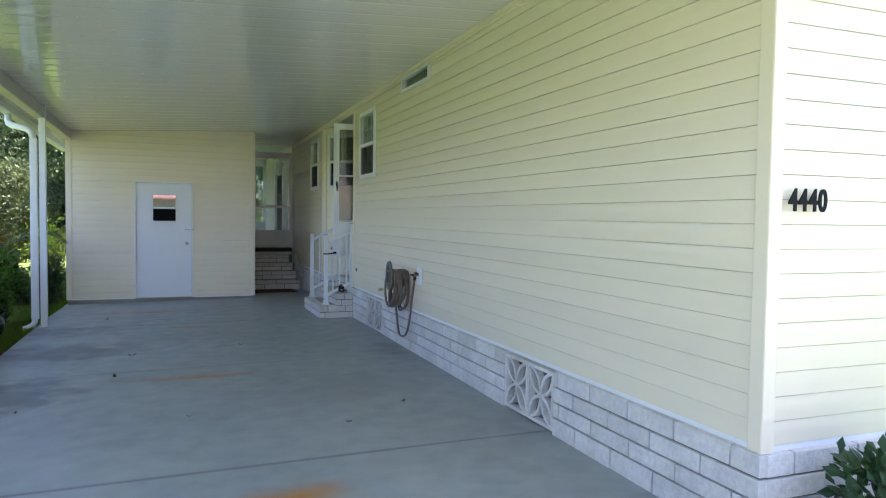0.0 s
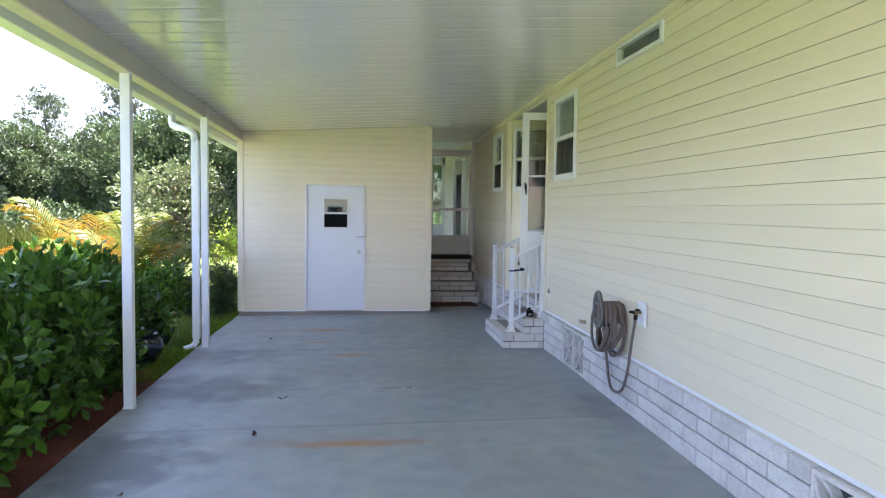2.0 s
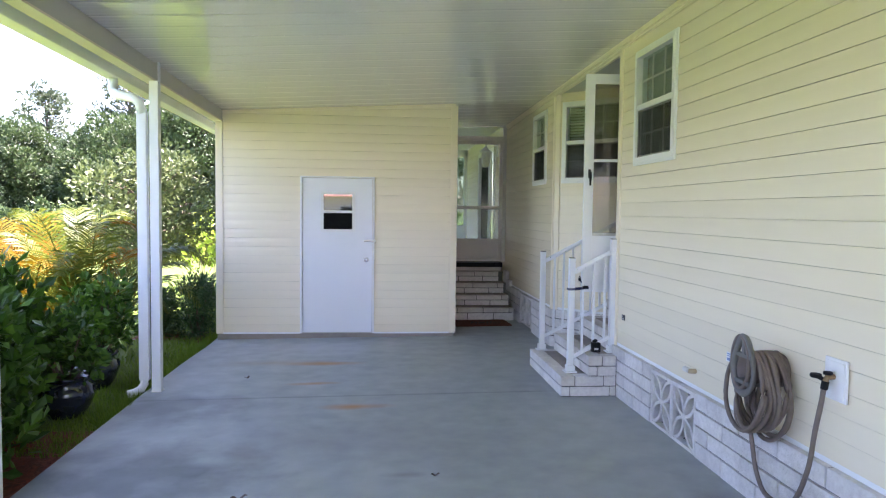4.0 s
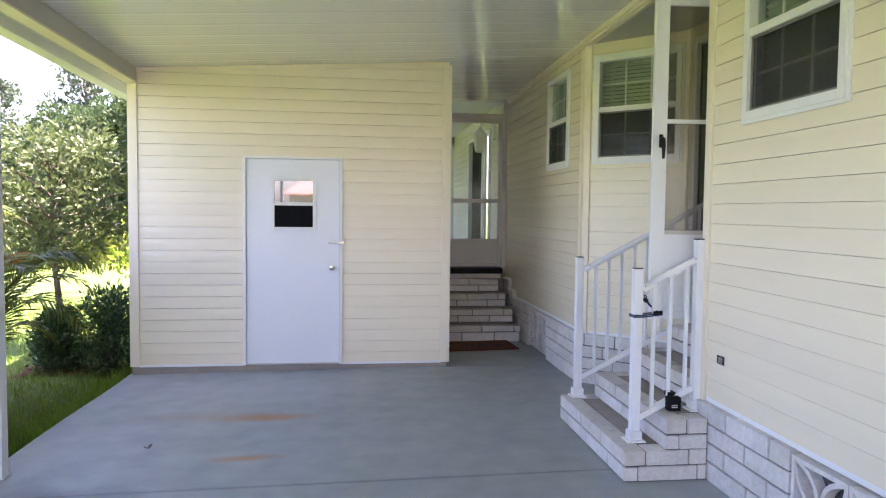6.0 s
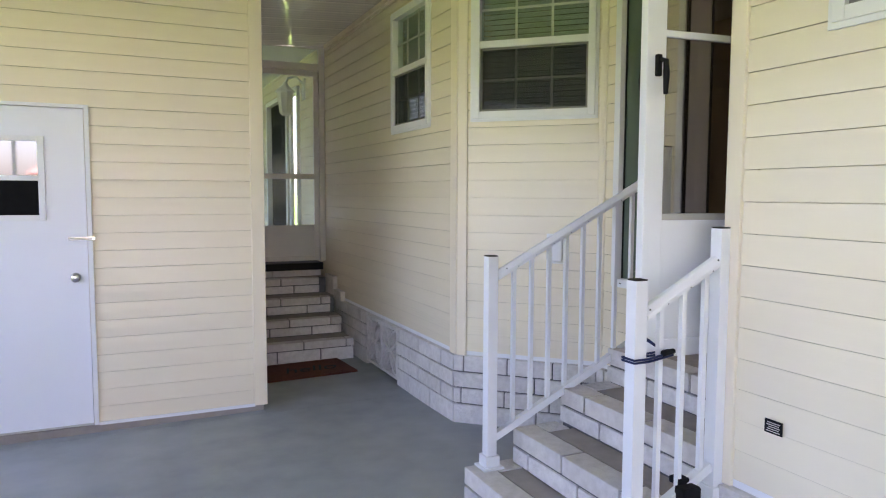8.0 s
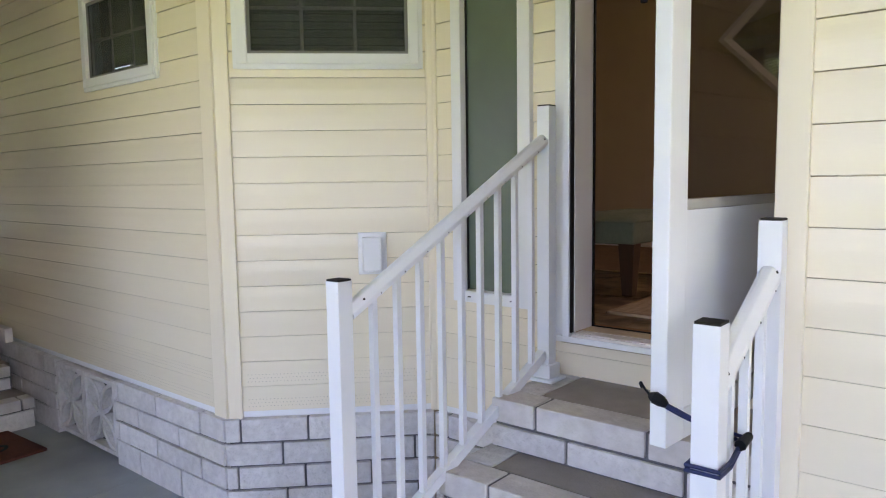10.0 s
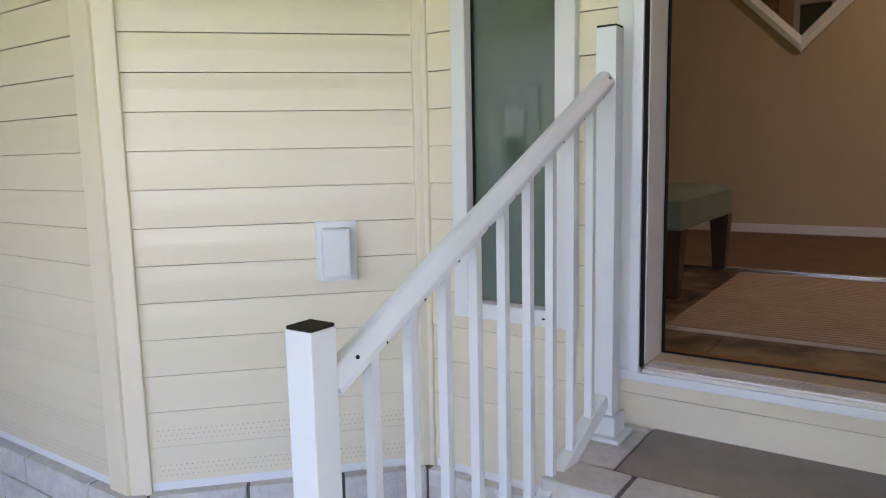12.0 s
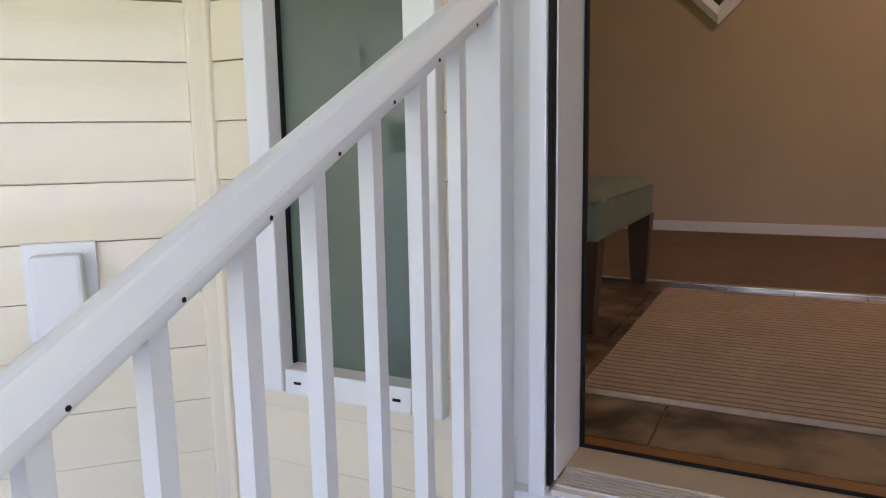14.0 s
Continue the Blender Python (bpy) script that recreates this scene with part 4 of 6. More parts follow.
for zz in (0.98, 1.55, 2.8):
    bm = bmesh.new()
    tube(bm, [(SW - 0.05, -0.021, zz), (SW - 0.05, -0.024, zz)], 0.008, 10)
    part("screw", bm, CHROME, sd)

# shed door
u0, u1, z0, z1 = H_SHED
shd = thing("shed_door", (-0.66, 13.65, 0.0), "white shed door with a small two-part window", "door")
W_ = u1 - u0
bpart("frame_strip", [(0.0, 0.028, -0.030, 0.03, 0.0, z1), (W_ - 0.028, W_, -0.030, 0.03, 0.0, z1), (0.028, W_ - 0.028, -0.030, 0.03, z1 - 0.022, z1)], WHITE, shd, bev=0.003)
hx0, hx1, hz0, hz1 = 0.285, 0.695, 1.36, 1.845
bpart("leaf", [(0.032, hx0, -0.012, 0.02, 0.012, z1 - 0.026), (hx1, W_ - 0.032, -0.012, 0.02, 0.012, z1 - 0.026), (hx0, hx1, -0.012, 0.02, 0.012, hz0), (hx0, hx1, -0.012, 0.02, hz1, z1 - 0.026)], SHED_DOOR, shd)
bpart("sweep", [(0.032, W_ - 0.032, -0.02, 0.0, 0.0, 0.012)], GREY_ALU, shd)
bpart("window_frame", [(hx0 - 0.02, hx0 + 0.018, -0.024, 0.0, hz0 - 0.02, hz1 + 0.02), (hx1 - 0.018, hx1 + 0.02, -0.024, 0.0, hz0 - 0.02, hz1 + 0.02), (hx0 + 0.018, hx1 - 0.018, -0.024, 0.0, hz1 - 0.012, hz1 + 0.02), (hx0 + 0.018, hx1 - 0.018, -0.024, 0.0, hz0 - 0.02, hz0 + 0.016), (hx0 + 0.018, hx1 - 0.018, -0.022, 0.0, 1.59, 1.622)], WHITE, shd, bev=0.003)
bpart("upper_pane", [(hx0 + 0.018, hx1 - 0.018, -0.012, -0.008, 1.622, hz1 - 0.012)], MIRROR_PANE, shd, "reflecting pane")
bpart("insect_screen", [(hx0 + 0.018, hx1 - 0.018, -0.016, -0.012, hz0 + 0.016, 1.59)], SCREEN, shd, "black screened lower pane")
bm = bmesh.new()
lathe(bm, [(0.030, 0.0), (0.031, 0.004), (0.026, 0.008), (0.012, 0.012), (0.011, 0.03), (0.022, 0.036), (0.028, 0.048), (0.027, 0.058), (0.016, 0.064)], 20)
bmesh.ops.rotate(bm, verts=bm.verts[:], matrix=Matrix.Rotation(radians(90), 3, "X"))
bmesh.ops.translate(bm, verts=bm.verts[:], vec=(W_ - 0.105, -0.012, 0.975))
part("knob", bm, CHROME, shd, "round chrome door knob", smooth=True)
bpart("latch", [(W_ - 0.14, W_ - 0.03, -0.022, -0.012, 1.214, 1.235), (W_ - 0.03, W_ + 0.016, -0.044, -0.03, 1.212, 1.237)], CHROME, shd, "chrome barrel bolt", bev=0.002)
bm = bmesh.new()
tube(bm, [(W_ - 0.135, -0.026, 1.224), (W_ + 0.004, -0.046, 1.224)], 0.006, 8)
part("bolt", bm, CHROME, shd)

# porch end wall with screen door and transom
PY = 16.10
pw = tagged(new("wall_porch"), "grey aluminium porch end with screen door and transom", "wall", kind="structure")
bpart("jamb", [(2.455, 2.515, PY, PY + 0.06, 0.78, 3.10)], GREY_ALU, pw, bev=0.004)
bpart("jamb", [(1.375, 1.62, PY, PY + 0.06, 0.0, 3.10)], GREY_ALU, pw, bev=0.004)
bpart("header", [(1.62, 2.455, PY, PY + 0.06, 2.825, 2.895), (1.62, 2.455, PY, PY + 0.06, 3.055, 3.12)], GREY_ALU, pw, bev=0.004)
g = bpart("transom_pane", [(1.62, 2.455, PY + 0.03, PY + 0.034, 2.895, 3.055)], GLASS, pw)
g.visible_shadow = False
sc = thing("screen_door", (1.62, PY + 0.03, 0.79), "grey aluminium screen door with glass over a kick panel", "door")
DW = 0.83
bpart("stile", [(0.004, 0.055, -0.02, 0.016, 0.0, 2.03)], GREY_ALU, sc, bev=0.003)
bpart("stile", [(DW - 0.055, DW - 0.004, -0.02, 0.016, 0.0, 2.03)], GREY_ALU, sc, bev=0.003)
bpart("rail", [(0.055, DW - 0.055, -0.02, 0.016, 1.975, 2.03)], GREY_ALU, sc, bev=0.003)
bpart("rail", [(0.055, DW - 0.055, -0.02, 0.016, 0.88, 0.935)], GREY_ALU, sc, bev=0.003)
bpart("rail", [(0.055, DW - 0.055, -0.02, 0.016, 0.0, 0.05)], GREY_ALU, sc, bev=0.003)
bpart("kick_panel", [(0.055, DW - 0.055, -0.008, 0.004, 0.05, 0.385)], PANEL_GREY, sc, "plain grey kick panel")
for a, b in ((0.385, 0.88), (0.935, 1.975)):
    g = bpart("pane", [(0.055, DW - 0.055, -0.003, 0.001, a, b)], GLASS, sc)
    g.visible_shadow = False


# ---- entrance steps ----
def step_blocks(parent, x0, x1, y0, y1, zb, zt, front=True, left=True, right=True, seed=0, cap_w=0.13):
    """One block step: a mortar core, a cap and a face course with joints, and a tread of poured concrete."""
    rnd = random.Random(seed)
    zm = (zb + zt) / 2
    bpart("core", [(x0 + 0.012, x1, y0 + 0.012, y1 - 0.012, zb - 0.02, zt - 0.006)], MORTAR, parent)
    bpart("tread", [(x0 + cap_w, x1 + 0.01, y0 + cap_w, y1 - cap_w, zt - 0.03, zt - 0.002)], TREAD, parent, "tan concrete tread")
    for lv, (a, b) in enumerate(((zb, zm), (zm, zt))):
        cap = lv == 1
        y = y0
        ln = 0.40 if cap else 0.28
        while y < y1 - 0.01:
            e = min(y + ln, y1)
            if y1 - e < 0.08:
                e = y1
            bpart("block", [(x0, x0 + (cap_w - 0.006 if cap else 0.08), y + (0.006 if y > y0 else 0), e - (0.006 if e < y1 else 0), a + 0.006, b - (0 if cap else 0.006))], BLOCK_CAP if cap else BLOCK, parent, bev=0.006)
            y, ln = e, 0.40
        for on, ya, yb in ((right, y0, y0 + (cap_w - 0.006 if cap else 0.08)), (left, y1 - (cap_w - 0.006 if cap else 0.08), y1)):
            if on:
                x = x0 + (cap_w if cap else 0.084) + 0.002
                ln = 0.26 if cap else 0.36
                while x < x1 - 0.02:
                    e = min(x + ln, x1)
                    bpart("block", [(x, e - 0.006, ya, yb, a + 0.004, b - (0 if cap else 0.004))], BLOCK, parent, bev=0.006)
                    x, ln = e, 0.40


steps = thing("entrance_steps", (0, 0, 0), "white block entrance steps with tan concrete treads", "steps", kind="structure")
step_blocks(steps, 1.975, 2.478, 10.33, 11.60, 0.0, RISER, seed=11)
bpart("core", [(2.40, 3.19, 10.53, 11.57, -0.05, RISER - 0.01)], MORTAR, steps)
step_blocks(steps, 2.22, 2.478, 10.33, 11.55, RISER, 2 * RISER, seed=12)
bpart("core", [(2.50, 3.19, 10.55, 11.52, RISER, 2 * RISER - 0.01)], MORTAR, steps)
step_blocks(steps, 2.485, 3.19, 10.53, 11.53, 2 * RISER, 3 * RISER, right=False, seed=13)
step_blocks(steps, 2.76, 3.19, 10.53, 11.51, 3 * RISER, 4 * RISER, right=False, seed=14)

# porch steps at the end of the passage
psteps = thing("porch_steps", (0, 0, 0), "block porch steps with worn tan treads", "steps", kind="structure")
for i, yf in enumerate((14.88, 15.17, 15.46, 15.77)):
    zb, zt = 0.16 * i, 0.16 * (i + 1)
    rnd = random.Random(40 + i)
    bpart("core", [(1.38, 2.42, yf + 0.012, 16.4, zb - 0.02, zt - 0.008)], MORTAR, psteps)
    bpart("tread", [(1.38, 2.44, yf + 0.09, 16.4, zt - 0.03, zt - 0.003)], TREAD, psteps)
    for lv, (a, b) in enumerate(((zb, zb + 0.085), (zb + 0.085, zt))):
        x = 1.38 - (0.25 if lv else 0.05) + rnd.uniform(-0.05, 0.05)
        while x < 2.44:
            s, e = max(x, 1.385), min(x + 0.40, 2.445 - 0.03 * i)
            if e - s > 0.02:
                bpart("block", [(s + 0.006, e - 0.006, yf - (0.012 if lv else 0.0), yf + 0.10, a + (0.006 if i or lv else -0.08), b - (0 if lv else 0.005))], BLOCK_CAP if lv else BLOCK, psteps, bev=0.005)
            x += 0.40
bpart("sill", [(1.38, 2.45, 15.98, 16.4, 0.70, 0.775)], BLACK, psteps, "near-black sill")
bpart("block", [(1.40, 1.90, 15.96, 16.06, 0.64, 0.70), (1.91, 2.42, 15.96, 16.06, 0.64, 0.70)], BLOCK_CAP, psteps)
for i, (ya, yb, z) in enumerate(((15.35, 15.62, 0.535), (15.62, 15.95, 0.66))):
    WB.part("cheek_block", [(ya - 12.81, yb - 12.81 - 0.006, 0.026, 0.075, SK + 0.002, z)], BLOCK, wall_b, bev=0.005)

# ---- railings ----
POST = 0.052


def rail_post(parent, x, y, zb, zt, name="post"):
    p = bpart(name, [(x - POST / 2, x + POST / 2, y - POST / 2, y + POST / 2, zb + 0.02, zt - 0.006)], WHITE_ALU, parent, bev=0.002)
    bpart("base_plate", [(x - 0.055, x + 0.055, y - 0.055, y + 0.055, zb, zb + 0.012), (x - 0.038, x + 0.038, y - 0.038, y + 0.038, zb + 0.012, zb + 0.065)], WHITE_ALU, p, bev=0.004)
    bm = bmesh.new()
    s = POST / 2 - 0.0012
    box(bm, x - s, x + s, y - s, y + s, zt - 0.012, zt - 0.001, 0.0015)
    # plate coloured as the shaded inside of the open tube
    part("post_hollow", bm, HOLLOW_AND_SCREW, p, "flat near-black plate for the shaded hollow of the post")
    return p


def slope_rail(parent, name, p, q, prof):
    """A rail of one cross-section (across, up) between two points."""
    p, q = Vector(p), Vector(q)
    d = (q - p).normalized()
    s = d.cross(Vector((0, 0, 1))).normalized()
    n = s.cross(d).normalized()
    bm = bmesh.new()
    r = [[bm.verts.new(e + s * a + n * b) for a, b in prof] for e in (p, q)]
    k = len(prof)
    for i in range(k):
        bm.faces.new((r[0][i], r[0][(i + 1) % k], r[1][(i + 1) % k], r[1][i]))
    bm.faces.new(r[0][::-1])
    bm.faces.new(r[1])
    return part(name, bm, WHITE_ALU, parent)


LOAF = [(0.017, -0.024), (0.017, -0.016), (0.025, -0.016), (0.025, -0.006), (0.0235, -0.002), (0.013, 0.015), (0.010, 0.0175), (0.004, 0.019)]
LOAF += [(-a, b) for a, b in reversed(LOAF)]
SQUARE = [(-0.017, -0.017), (0.017, -0.017), (0.017, 0.017), (-0.017, 0.017)]


def railing(label, a, b, za, zb, ta, tb, lo_a, lo_b, hi_a, hi_b, n, t0, dt):
    r = thing("stair_railing", (0, 0, 0), label, "railing", group="entrance stair railings")
    rail_post(r, a[0], a[1], za, ta)
    rail_post(r, b[0], b[1], zb, tb)
    A, B = Vector((a[0], a[1], 0)), Vector((b[0], b[1], 0))
    d = (B - A).normalized()
    A2, B2 = A + d * (POST / 2), B - d * (POST / 2)
    top = slope_rail(r, "top_rail", A2 + Vector((0, 0, hi_a)), B2 + Vector((0, 0, hi_b)), LOAF)
    slope_rail(r, "bottom_rail", A2 + Vector((0, 0, lo_a)), B2 + Vector((0, 0, lo_b)), SQUARE)
    for i in range(n):
        t = t0 + dt * i
        c = A2.lerp(B2, t)
        l, h = lo_a + (lo_b - lo_a) * t, hi_a + (hi_b - hi_a) * t
        bal = bpart("baluster", [(c.x - 0.0095, c.x + 0.0095, c.y - 0.0095, c.y + 0.0095, l + 0.004, h - 0.012)], WHITE_ALU, r)
        bm = bmesh.new()
        tube(bm, [(c.x + 0.012, c.y - 0.0240, h - 0.010), (c.x + 0.012, c.y - 0.0262, h - 0.010)], 0.0023, 8)
        part("screw", bm, HOLLOW_AND_SCREW, bal)
    for t in (0.05, 0.985):
        c, h = A2.lerp(B2, t), hi_a + (hi_b - hi_a) * t
        bm = bmesh.new()
        tube(bm, [(c.x, c.y - 0.0165, h + 0.005), (c.x, c.y - 0.0205, h + 0.007)], 0.0035, 8)
        part("end_screw", bm, HOLLOW_AND_SCREW, top)
    return r


railing("white aluminium stair railing beside the slanting wall", (2.085, 11.545), (3.075, 11.475), RISER, LANDING, 1.225, 1.77, 0.330, 0.825, 1.127, 1.641, 9, 0.102, 0.1026)
railing("white aluminium stair railing tied with a blue cord", (2.105, 10.52), (2.487, 10.515), RISER, 2 * RISER, 1.225, 1.40, 0.325, 0.50, 1.10, 1.275, 3, 0.24, 0.31)

# small lamp hooked on the lower rail
lk = thing("solar_light", (2.335, 10.53, 0.0), "small black plastic lamp hooked on the railing", "lamp")
bpart("case", [(-0.045, 0.035, -0.075, -0.02, 0.37, 0.455)], BLACK, lk, bev=0.008)
bpart("clip", [(-0.03, 0.02, -0.03, 0.024, 0.45, 0.475)], BLACK, lk, bev=0.004)
bpart("mark", [(-0.025, 0.012, -0.0765, -0.075, 0.393, 0.399), (-0.025, 0.012, -0.0765, -0.075, 0.405, 0.410)], PVC, lk)

# blue bungee cord round post and balusters, up to the storm door
cd = thing("bungee_cord", (0, 0, 0), "dark blue bungee cord with black hooks", "cord")
bm = bmesh.new()
for dz in (0.004, 0.014):
    s = POST / 2 + 0.006
    c = [(2.105 - s, 10.52 - s), (2.105 + s, 10.52 - s), (2.105 + s + 0.12, 10.50), (2.105 + s + 0.125, 10.53), (2.105 + s, 10.52 + s), (2.105 - s, 10.52 + s)]
    tube(bm, [(x, y, 0.93 + dz + 0.12 * max(0, x - 2.16)) for x, y in c], 0.0045, 6, closed=True)
part("wrap", bm, BLUE_CORD, cd)
bm = bmesh.new()
tube(bm, [(2.235, 10.515, 0.955), (2.232, 10.56, 0.968), (2.228, 10.62, 0.990), (2.226, 10.655, 1.003)], 0.0045, 6)
tube(bm, [(2.244, 10.515, 0.950), (2.241, 10.56, 0.962), (2.232, 10.62, 0.982), (2.228, 10.655, 0.996)], 0.0045, 6)
part("strand", bm, BLUE_CORD, cd)
bm = bmesh.new()
tube(bm, [(2.226, 10.652, 1.001), (2.224, 10.664, 1.008), (2.224, 10.680, 1.014), (2.226, 10.692, 1.016)], [0.007, 0.013, 0.014, 0.007], 10)
tube(bm, [(2.226, 10.690, 1.016), (2.228, 10.706, 1.030), (2.234, 10.716, 1.040), (2.242, 10.722, 1.034), (2.252, 10.722, 1.022)], 0.0028, 6)
part("hook", bm, BLACK, cd)
bm = bmesh.new()
tube(bm, [(2.20, 10.49, 0.957), (2.25, 10.488, 0.963)], [0.012, 0.009], 8)
part("hook", bm, BLACK, cd)


# ---- entrance hall ----
FZ = 0.90
hall = tagged(bpart("floor_hall", [(3.31, 4.84, 8.6, 15.0, FZ - 0.08, FZ - 0.008)], GROUT), "brown slate tile floor of the hall", "floor", kind="structure")
rnd = random.Random(7)
x = 3.35
col = 0
while x < 4.82:
    wx = (0.22, 0.44)[col % 2]
    y = 8.6 + (0.0, 0.22)[col % 2]
    while y < 14.6:
        ly = (0.45, 0.22, 0.45)[rnd.randrange(3)]
        bpart("tile", [(x + 0.003, min(x + wx, 4.83) - 0.003, y + 0.003, y + ly - 0.003, FZ - 0.02, FZ)], SLATE, hall)
        y += ly
    x += wx
    col += 1
tagged(bpart("floor_carpet", [(4.85, 7.2, 8.6, 15.0, FZ - 0.08, FZ + 0.006)], CARPET), "brown carpet beyond the tiles", "floor", kind="structure")
tagged(bpart("trim_carpet", [(4.825, 4.86, 8.6, 15.0, FZ - 0.01, FZ + 0.010)], CHROME, bev=0.003), "metal carpet strip", "trim", kind="structure")
tagged(bpart("wall_hall_far", [(6.43, 6.55, 8.5, 15.0, FZ - 0.1, 3.5)], BEIGE_WALL), "beige painted hall wall", "wall", kind="structure")
tagged(bpart("wall_hall_south", [(3.34, 6.43, 8.5, 8.6, FZ - 0.1, 3.5)], BEIGE_WALL), "beige painted side wall", "wall", kind="structure")
tagged(bpart("wall_hall_north", [(3.36, 6.43, 14.9, 15.0, FZ - 0.1, 3.5)], BEIGE_WALL), "beige painted end wall", "wall", kind="structure")
tagged(bpart("ceiling_hall", [(2.4, 6.6, 8.4, 15.1, 3.40, 3.47)], WHITE), "white hall ceiling", "ceiling", kind="structure")
tagged(bpart("baseboard", [(6.412, 6.43, 8.6, 14.9, FZ, FZ + 0.052), (6.418, 6.43, 8.6, 14.9, FZ + 0.052, FZ + 0.064)], BASEBOARD, bev=0.003), "white baseboard along the hall wall", "baseboard", kind="structure")

rug = thing("rug", (0, 0, 0), "brown and straw striped woven rug on the tiles", "rug")
bm = bmesh.new()
x0, x1, y0, y1 = 3.575, 4.70, 10.55, 11.47
g = [[bm.verts.new((x0 + (x1 - x0) * i / 30, y0 + (y1 - y0) * j / 20, FZ + 0.010 + 0.002 * noise.noise((i * 0.5, j * 0.5, 3)))) for i in range(31)] for j in range(21)]
for j in range(20):
    for i in range(30):
        bm.faces.new((g[j][i], g[j][i + 1], g[j + 1][i + 1], g[j + 1][i]))
part("weave", bm, RUG, rug)
bpart("hem", [(x0 - 0.008, x0 + 0.008, y0, y1, FZ + 0.001, FZ + 0.013), (x1 - 0.008, x1 + 0.008, y0, y1, FZ + 0.001, FZ + 0.013), (x0, x1, y0 - 0.006, y0 + 0.004, FZ + 0.001, FZ + 0.011), (x0, x1, y1 - 0.004, y1 + 0.006, FZ + 0.001, FZ + 0.011)], RUG, rug)

bench = thing("bench", (0, 0, 0), "sage green tufted bench with dark wooden legs", "bench")
bx0, bx1, by0, by1 = 4.02, 4.87, 11.555, 12.0
bm = bmesh.new()
nx_, ny_ = 24, 12
g = []
for j in range(ny_ + 1):
    r = []
    for i in range(nx_ + 1):
        u, v = i / nx_, j / ny_
        edge = min(u, 1 - u, v, 1 - v)
        z = 1.275 + 0.035 * (1 - math.exp(-edge * 22)) - 0.012 * sum(math.exp(-(((u - a) * 6) ** 2 + ((v - b) * 3) ** 2) * 14) for a in (0.2, 0.4, 0.6, 0.8) for b in (0.3, 0.7))
        r.append(bm.verts.new((bx0 + (bx1 - bx0) * u, by0 + (by1 - by0) * v, z)))
    g.append(r)
for j in range(ny_):
    for i in range(nx_):
        bm.faces.new((g[j][i], g[j][i + 1], g[j + 1][i + 1], g[j + 1][i]))
part("cushion", bm, SAGE, bench, "buttoned cushion", smooth=True)
bpart("seat_rail", [(bx0 + 0.002, bx1 - 0.002, by0 + 0.002, by1 - 0.002, 1.16, 1.276)], SAGE, bench, bev=0.012)
for px, py in ((bx0 + 0.04, by0 + 0.04), (bx1 - 0.04, by0 + 0.04), (bx0 + 0.04, by1 - 0.04), (bx1 - 0.04, by1 - 0.04)):
    bm = bmesh.new()
    vs = [bm.verts.new((px + a * s, py + b * s, z)) for z, s in ((FZ + 0.001, 0.026), (1.165, 0.042)) for a, b in ((-1, -1), (1, -1), (1, 1), (-1, 1))]
    for q in ((3, 2, 1, 0), (4, 5, 6, 7), (0, 1, 5, 4), (1, 2, 6, 5), (2, 3, 7, 6), (3, 0, 4, 7)):
        bm.faces.new([vs[i] for i in q])
    part("leg", bm, DARK_WOOD, bench, "tapered dark leg")

mirror = thing("wall_mirror", (6.41, 11.50, 2.535), "diamond-hung square mirror in a white frame", "mirror")
bm = bmesh.new()
R = 0.475
for a in range(4):
    t0, t1 = math.radians(90 * a), math.radians(90 * a + 90)
    vs = []
    for rr, o in ((R, 0.015), (R, -0.015), (R - 0.045, -0.028), (R - 0.10, -0.012), (R - 0.10, 0.015)):
        for t in (t0, t1):
            vs.append(bm.verts.new((o, rr * math.cos(t), rr * math.sin(t))))
    for i in range(4):
        bm.faces.new((vs[2 * i], vs[2 * i + 1], vs[2 * i + 3], vs[2 * i + 2]))
part("mirror_frame", bm, WHITE, mirror, "bevelled white frame")
bm = bmesh.new()
bm.faces.new([bm.verts.new((0.0, (R - 0.09) * math.cos(radians(90 * a)), (R - 0.09) * math.sin(radians(90 * a)))) for a in range(4)])
part("mirror_glass", bm, MIRROR, mirror)

pic = thing("framed_picture", (6.41, 13.53, 3.02), "dark framed print of a tree with pale mount", "picture")
bpart("picture_frame", [(-0.03, 0.02, -0.33, -0.28, -0.38, 0.38), (-0.03, 0.02, 0.28, 0.33, -0.38, 0.38), (-0.03, 0.02, -0.28, 0.28, 0.33, 0.38), (-0.03, 0.02, -0.28, 0.28, -0.38, -0.33)], DARK_WOOD, pic, bev=0.006)
bpart("mount", [(-0.008, 0.01, -0.28, 0.28, -0.33, 0.33)], PVC, pic, "pale mount")
bpart("print", [(-0.012, -0.009, -0.19, 0.19, -0.24, 0.24)], BEIGE_WALL, pic)
bm = bmesh.new()
rr = random.Random(3)
for i in range(46):
    a, q = rr.uniform(0, 6.28), 0.11 * math.sqrt(rr.random())
    cy, cz, s = q * math.cos(a) * 1.15, 0.06 + q * math.sin(a) * 0.75, rr.uniform(0.012, 0.026)
    bm.faces.new([bm.verts.new((-0.0145, cy + s * math.cos(k * 1.05), cz + s * math.sin(k * 1.05) * 0.8)) for k in range(6)])
bm.faces.new([bm.verts.new((-0.0144, y, z)) for y, z in ((-0.02, -0.13), (0.02, -0.13), (0.009, 0.05), (-0.009, 0.05))])
part("drawn_tree", bm, LEAF_SHRUB, pic, "dark green drawn tree")

# lamp in the hall ceiling
lampd = bpy.data.lights.new("hall_lamp", "AREA")
lampd.shape, lampd.size, lampd.energy, lampd.color = "DISK", 0.34, HALL_LAMP, (1.0, 0.80, 0.58)
hl = new("hall_lamp", lampd)
hl.matrix_world = look((5.1, 10.2, 3.36), (5.1, 10.2, 0))
